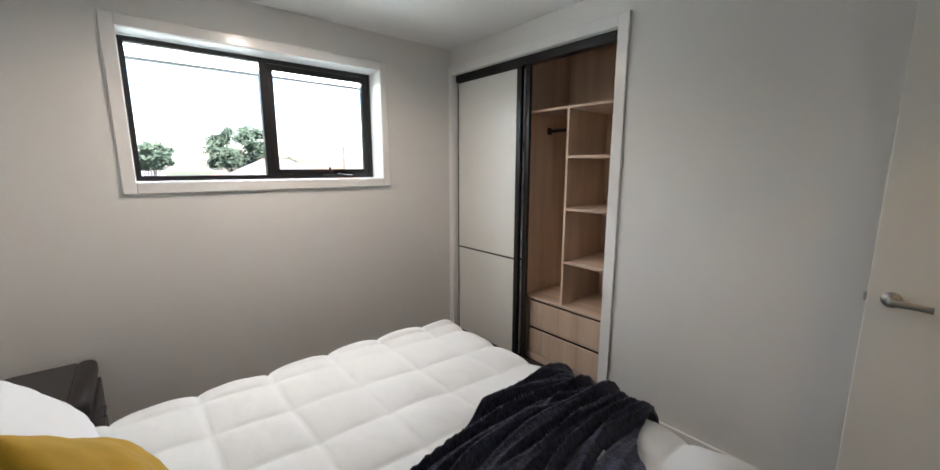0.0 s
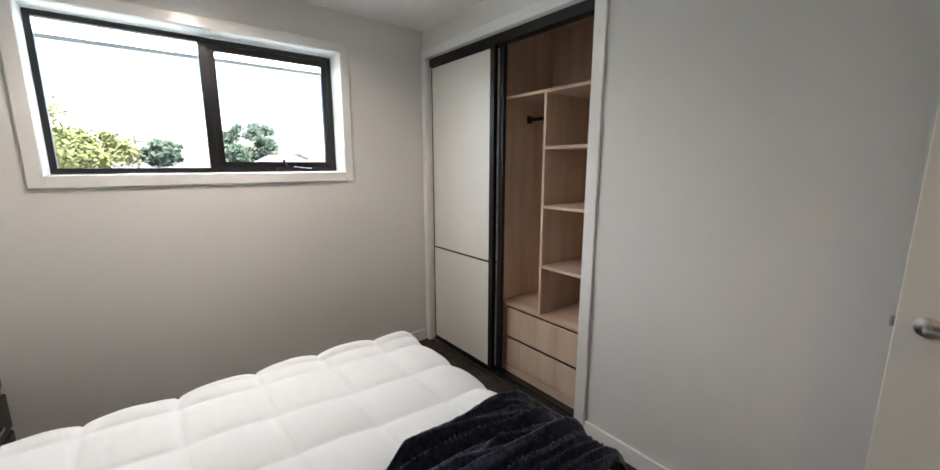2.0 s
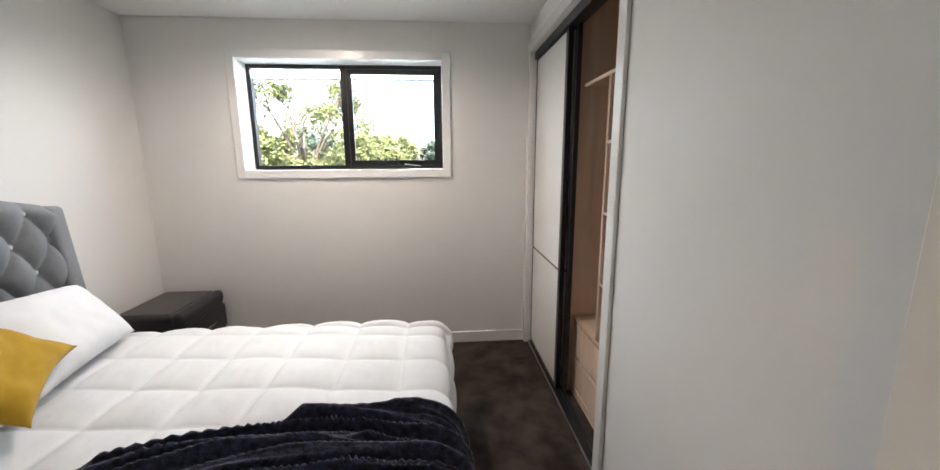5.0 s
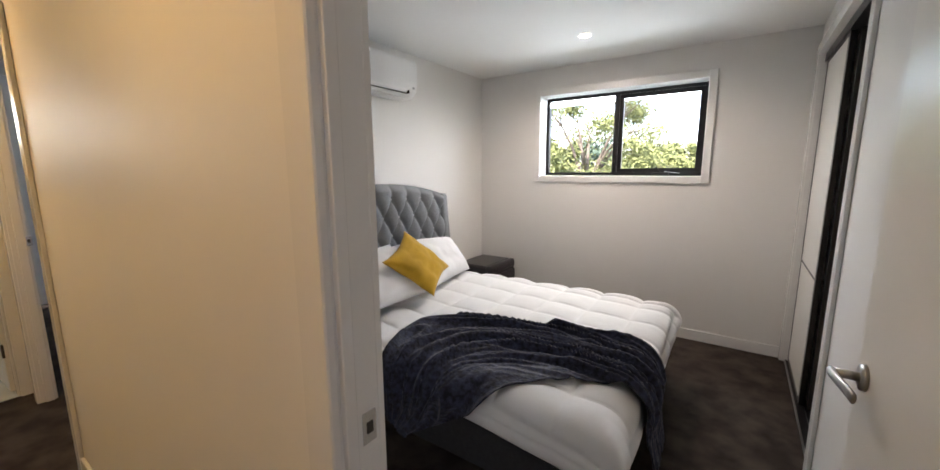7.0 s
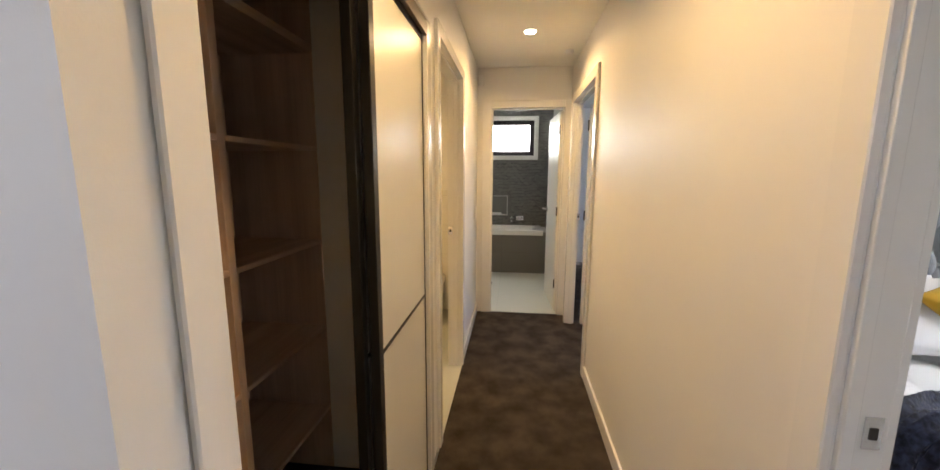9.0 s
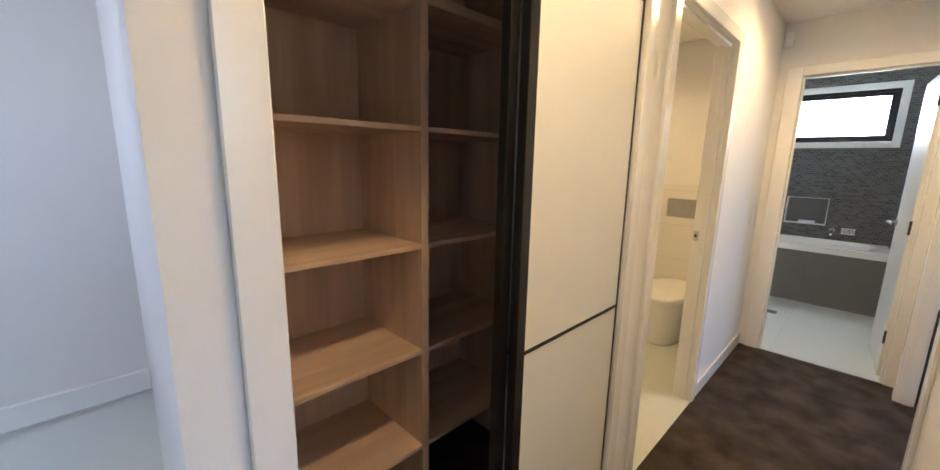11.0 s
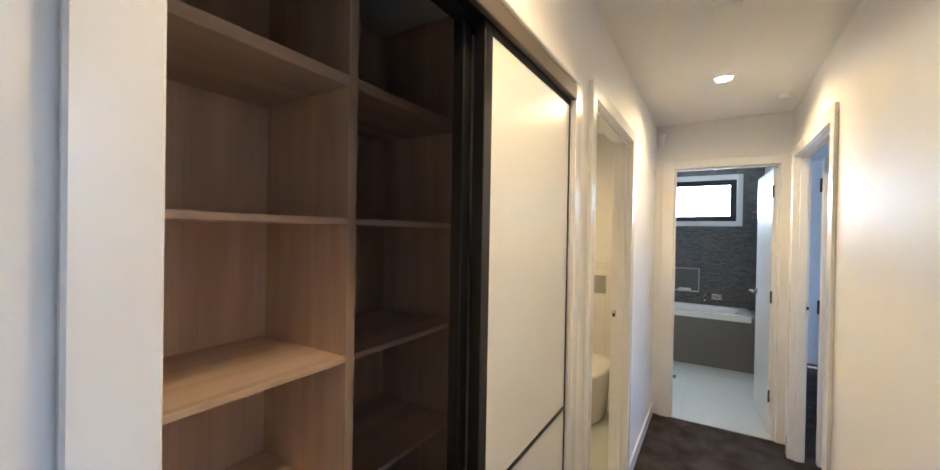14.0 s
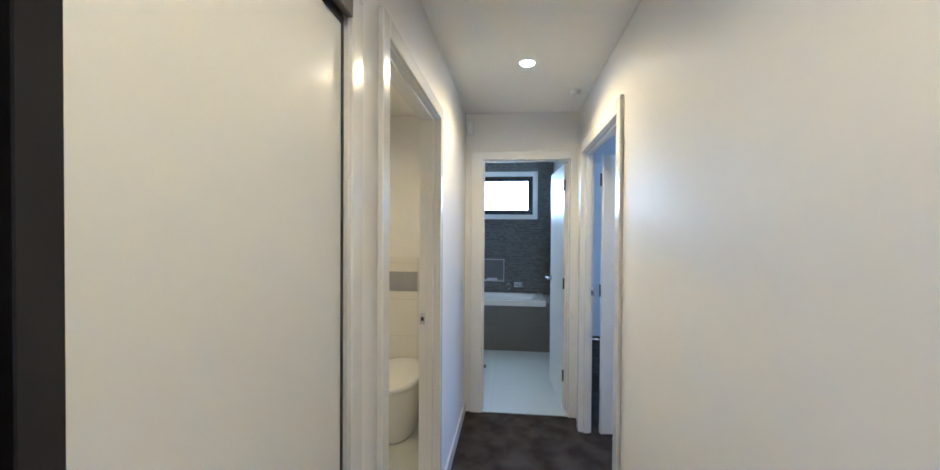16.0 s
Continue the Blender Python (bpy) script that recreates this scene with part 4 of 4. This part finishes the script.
for y0, y1 in ((-0.02, 0.119), (-1.899, -1.72)):
    part("hob_top", box((-4.679, y0, 0.55), (-4.09, y1, 0.60), 0.001), M_GREYTILE, bath, "grey tiled hob end")
bm = bmesh.new()
nn = 40


def tub(i, j):
    u, v = i / nn * 2 - 1, j / nn * 2 - 1
    e = max(abs(u) ** 4 + abs(v) ** 4, 1e-9) ** 0.25
    d = 0.0 if e > 0.86 else 0.40 * (1 - (e / 0.86) ** 5)
    return Vector((-4.376 + 0.30 * u, -0.87 + 0.85 * v, 0.620 - d))


bm = grid_surface(tub, nn, nn)
part("tub", bm, M_CERAMIC, bath, smooth=True)
part("rim", boxes([((-4.085, -1.72, 0.552), (-4.054, -0.02, 0.623))], 0.006, 2), M_CERAMIC, bath)
tap = thing("bath_tap", (-4.66, -0.43, 0.72), "chrome wall-mounted bath mixer and spout", "tap")
bm = bmesh.new()
add_tube(bm, (-4.679, -0.47, 0.735), (-4.62, -0.47, 0.735), 0.024, 16)
add_tube(bm, (-4.62, -0.47, 0.735), (-4.50, -0.47, 0.70), 0.012, 12)
part("spout", bm, M_CHROME, tap)
bm = bmesh.new()
add_box(bm, (-4.679, -0.40, 0.695), (-4.66, -0.28, 0.765), 0.01, 3)
add_tube(bm, (-4.66, -0.34, 0.73), (-4.61, -0.34, 0.73), 0.02, 16)
add_tube(bm, (-4.62, -0.34, 0.735), (-4.56, -0.34, 0.775), 0.006, 8)
part("mixer", bm, M_CHROME, tap)
ni = thing("wall_niche", (-4.75, -0.77, 0.79), "recessed tiled niche with a white metal edge", "niche")
part("edge_trim", boxes([((-4.683, -0.910, 0.770), (-4.672, -0.537, 0.777)), ((-4.683, -0.910, 1.068), (-4.672, -0.537, 1.075)), ((-4.683, -0.545, 0.777), (-4.672, -0.537, 1.068)), ((-4.683, -0.910, 0.777), (-4.672, -0.902, 1.068))], 0), M_TRIM, ni)
part("niche_back", box((-4.80, -0.904, 0.776), (-4.79, -0.543, 1.069), 0), M_GREYTILE, ni)
soap = tagged(part("soap_dish", box((-4.76, -0.78, 0.7775), (-4.69, -0.63, 0.810), 0.01, 3), M_CERAMIC), "white soap dish standing in the wall niche", "soap dish")
hk = tagged(part("robe_hook", tube((-4.679, 0.02, 1.80), (-4.64, 0.02, 1.80), 0.012, 10), M_CHROME), "small chrome hook on the bathroom wall", "hook")
fw = tagged(part("floor_waste", box((-3.52, -0.80, 0.0045), (-3.42, -0.70, 0.007), 0.001), M_RUBBER), "dark square floor waste in the bathroom floor", "floor drain")

# ---------------- toilet ----------------
wc = thing("toilet", (-2.1, -1.33, 0), "white back-to-wall toilet with a closed seat", "toilet")


def pan(zs, name, material, label=""):
    bm = bmesh.new()
    rings = []
    for z, ln, wd in zs:
        ring = []
        for k in range(36):
            a = k * math.tau / 36
            cx, cy = math.cos(a), math.sin(a)
            x = (abs(cx) ** 0.8) * (1 if cx > 0 else -1)
            y = (abs(cy) ** 0.8) * (1 if cy > 0 else -1)
            px = -2.41 + ln / 2 + x * ln / 2
            ring.append(bm.verts.new((max(px, -2.415), -1.28 + y * wd / 2, z * 0.95)))
        rings.append(ring)
    for p, q in zip(rings, rings[1:]):
        for k in range(36):
            bm.faces.new((p[k], p[(k + 1) % 36], q[(k + 1) % 36], q[k]))
    bm.faces.new(rings[0][::-1])
    bm.faces.new(rings[-1])
    bmesh.ops.recalc_face_normals(bm, faces=bm.faces)
    return part(name, bm, material, wc, label, smooth=True)


pan([(0.004, 0.56, 0.30), (0.02, 0.57, 0.31), (0.20, 0.60, 0.34), (0.38, 0.64, 0.37), (0.40, 0.64, 0.37)], "pan", M_CERAMIC)
pan([(0.402, 0.645, 0.375), (0.407, 0.65, 0.38), (0.432, 0.65, 0.38), (0.44, 0.63, 0.36), (0.443, 0.56, 0.30)], "seat", M_PLASTIC)
fp = thing("flush_plate", (-2.41, -1.33, 1.0), "satin steel flush plate above the toilet", "flush plate")
part("plate", box((-2.414, -1.46, 0.97), (-2.402, -1.20, 1.13), 0.003), M_STEEL, fp)
part("button", boxes([((-2.402, -1.44, 0.99), (-2.398, -1.335, 1.11)), ((-2.402, -1.325, 0.99), (-2.398, -1.22, 1.11))], 0.001), M_STEEL, fp)
structure("toilet_wall_tiles", box((-2.419, -2.199, 0.0), (-2.4145, -0.892, 1.25), 0), M_WCTILE, "cream wall tiles behind the toilet", "wall tiles")

# ---------------- outdoors ----------------
GROUND = -3.2
structure("ground", box((-400, 4.0, GROUND - 0.1), (400, 700, GROUND), 0), M_GRASS, "grass and gardens below the window", "ground")
structure("soffit", box((-6, 3.71, 2.215), (4, 4.25, 2.235), 0), M_SOFFIT, "white eave soffit outside the window", "eave")
structure("gutter", box((-6, 4.25, 2.187), (4, 4.37, 2.30), 0.004), M_GUTTER, "grey gutter along the eave", "gutter")


def house(x, y, w, d, h, roof_h, material, label):
    ob = thing("house", (x, y, GROUND), label, "house")
    part("wall", box((x - w / 2, y - d / 2, GROUND), (x + w / 2, y + d / 2, GROUND + h), 0), M_BRICKWALL, ob)
    bm = bmesh.new()
    o = 0.5
    z = GROUND + h
    c = [bm.verts.new((x + sx_ * (w / 2 + o), y + sy_ * (d / 2 + o), z)) for sx_, sy_ in ((-1, -1), (1, -1), (1, 1), (-1, 1))]
    rl = max(0.3, w / 2 - d / 2)
    a, b = bm.verts.new((x - rl, y, z + roof_h)), bm.verts.new((x + rl, y, z + roof_h))
    bm.faces.new((c[0], c[1], b, a))
    bm.faces.new((c[2], c[3], a, b))
    bm.faces.new((c[1], c[2], b))
    bm.faces.new((c[3], c[0], a))
    bm.faces.new(c[::-1])
    part("roof", bm, material, ob)
    for k in (-0.3, 0.1, 0.35):
        wd = part("window", box((x + k * w - 0.7, y - d / 2 - 0.03, GROUND + 0.9), (x + k * w + 0.7, y - d / 2 + 0.02, GROUND + 2.0), 0), M_TOPDARK, ob)


house(6.3, 27, 9.5, 8, 2.7, 2.5, M_ROOF, "single-storey house with a pale grey tiled hip roof")
house(21.0, 34, 14, 10, 2.7, 2.2, M_ROOF, "single-storey house with a grey tiled roof behind the garden")
house(14.0, 52, 16, 10, 3.4, 2.6, M_REDROOF, "distant house with a terracotta tiled roof")
house(-3.0, 48, 14, 9, 2.9, 2.2, M_ROOF, "distant house with a pale roof among trees")


def tree(x, y, h, r, trunk_h, material, seed, label, leaves=5000, size=0.16, limbs=9, flat=0.8):
    rng = random.Random(seed)
    ob = thing("tree", (x, y, GROUND), label, "tree")
    bm = bmesh.new()
    top = Vector((x, y, GROUND + trunk_h))
    add_tube(bm, (x, y, GROUND), top, 0.05 * r + 0.05, 10, 0.03 * r + 0.04)
    tips = []
    cz = GROUND + h - r * flat
    for k in range(limbs):
        a = k * math.tau / limbs + rng.uniform(-0.3, 0.3)
        rr = r * rng.uniform(0.25, 0.8)
        e = Vector((x + rr * math.cos(a), y + rr * math.sin(a), cz + r * flat * rng.uniform(-0.4, 0.7)))
        m = top.lerp(e, 0.5) + Vector((0, 0, 0.1 * r))
        add_tube(bm, top, m, 0.025 * r + 0.02, 7, 0.016 * r + 0.01)
        add_tube(bm, m, e, 0.016 * r + 0.01, 6, 0.01)
        tips.append(e)
        for q in range(3):
            e2 = e + Vector((rng.uniform(-1, 1), rng.uniform(-1, 1), rng.uniform(-0.4, 0.9))) * r * 0.35
            add_tube(bm, m.lerp(e, 0.6), e2, 0.012 * r, 5, 0.006)
            tips.append(e2)
    part("trunk", bm, M_BARK, ob)
    vs, fs = [], []
    clumps = []
    for k in range(46):
        u = Vector((rng.gauss(0, 1), rng.gauss(0, 1), rng.gauss(0, 1))).normalized() * rng.uniform(0.45, 1.0) ** 0.6
        clumps.append((Vector((x + u.x * r, y + u.y * r, cz + u.z * r * flat)), r * rng.uniform(0.14, 0.30)))
    for k in range(leaves):
        c, cr = clumps[rng.randrange(len(clumps))]
        p = c + Vector((rng.gauss(0, 0.5), rng.gauss(0, 0.5), rng.gauss(0, 0.38))) * cr
        d1 = Vector((rng.uniform(-1, 1), rng.uniform(-1, 1), rng.uniform(-1, 0.4))).normalized() * size * rng.uniform(0.6, 1.4)
        d2 = d1.orthogonal().normalized() * size * rng.uniform(0.3, 0.6)
        b0 = len(vs)
        vs += [p - d1, p + d2, p + d1, p - d2]
        fs.append((b0, b0 + 1, b0 + 2, b0 + 3))
    me = bpy.data.meshes.new("crown")
    me.from_pydata([tuple(v) for v in vs], [], fs)
    me.materials.append(material)
    c = new("crown", me)
    c.parent = ob
    c.matrix_parent_inverse = ob.matrix_world.inverted()
    return ob


tree(-7.6, 27, 10.4, 4.8, 3.4, M_LEAF, 11, "tall spreading gum tree with yellow-green leaves", 26000, 0.12, 12, 0.85)
tree(-14.0, 24, 10.5, 5.0, 3.2, M_LEAF, 12, "tall gum tree with pale green leaves", 16000, 0.125)
tree(-9.5, 20, 5.6, 2.6, 1.6, M_LEAF, 13, "low bright green garden tree", 5000, 0.13)
tree(6.1, 38, 8.2, 2.5, 2.6, M_LEAF2, 14, "rounded dark green tree behind the roofs", 12000, 0.13)
tree(0.6, 34, 6.3, 1.1, 2.2, M_LEAF2, 15, "small green tree in a garden", 4000, 0.14)
tree(-3.2, 34, 6.8, 2.4, 2.2, M_LEAF, 16, "small pale green tree in a garden", 5000, 0.15)
tree(13.6, 50, 5.8, 1.2, 2.2, M_LEAF2, 17, "small dark conical tree far away", 2500, 0.16)
tree(-12.0, 42, 8.0, 4.0, 2.6, M_LEAF2, 18, "green tree far behind the garden", 6000, 0.2)
tree(-6.0, 44, 7.2, 3.4, 2.6, M_LEAF, 19, "pale green tree far behind the garden", 6000, 0.2)
pole = thing("utility_pole", (14.4, 36, GROUND), "wooden utility pole with a cross-arm", "utility pole")
part("post", tube((14.4, 36, GROUND), (14.4, 36, 3.5), 0.13, 10, 0.09), M_BARK, pole)
part("crossarm", box((13.5, 35.93, 3.0), (15.3, 36.07, 3.14), 0.01), M_BARK, pole)
pole2 = thing("utility_pole", (-0.75, 40, GROUND), "wooden utility pole behind the gardens", "utility pole")
part("post", tube((-0.75, 40, GROUND), (-0.75, 40, 3.6), 0.12, 10, 0.09), M_BARK, pole2)
part("crossarm", box((-1.5, 39.93, 3.1), (0.0, 40.07, 3.22), 0.01), M_BARK, pole2)
for k, dz in enumerate((0.0, 0.0, -0.9)):
    bm = bmesh.new()
    pts = [Vector((-0.75 + (k - 1) * 0.5 + (14.4 + 0.75) * f, 40 - 4 * f, 3.2 + dz - 1.6 * f * (1 - f))) for f in [q / 12 for q in range(13)]]
    for p, q in zip(pts, pts[1:]):
        add_tube(bm, p, q, 0.012, 4)
    tagged(part("power_line", bm, M_RUBBER), "thin overhead power line between the poles", "cable")
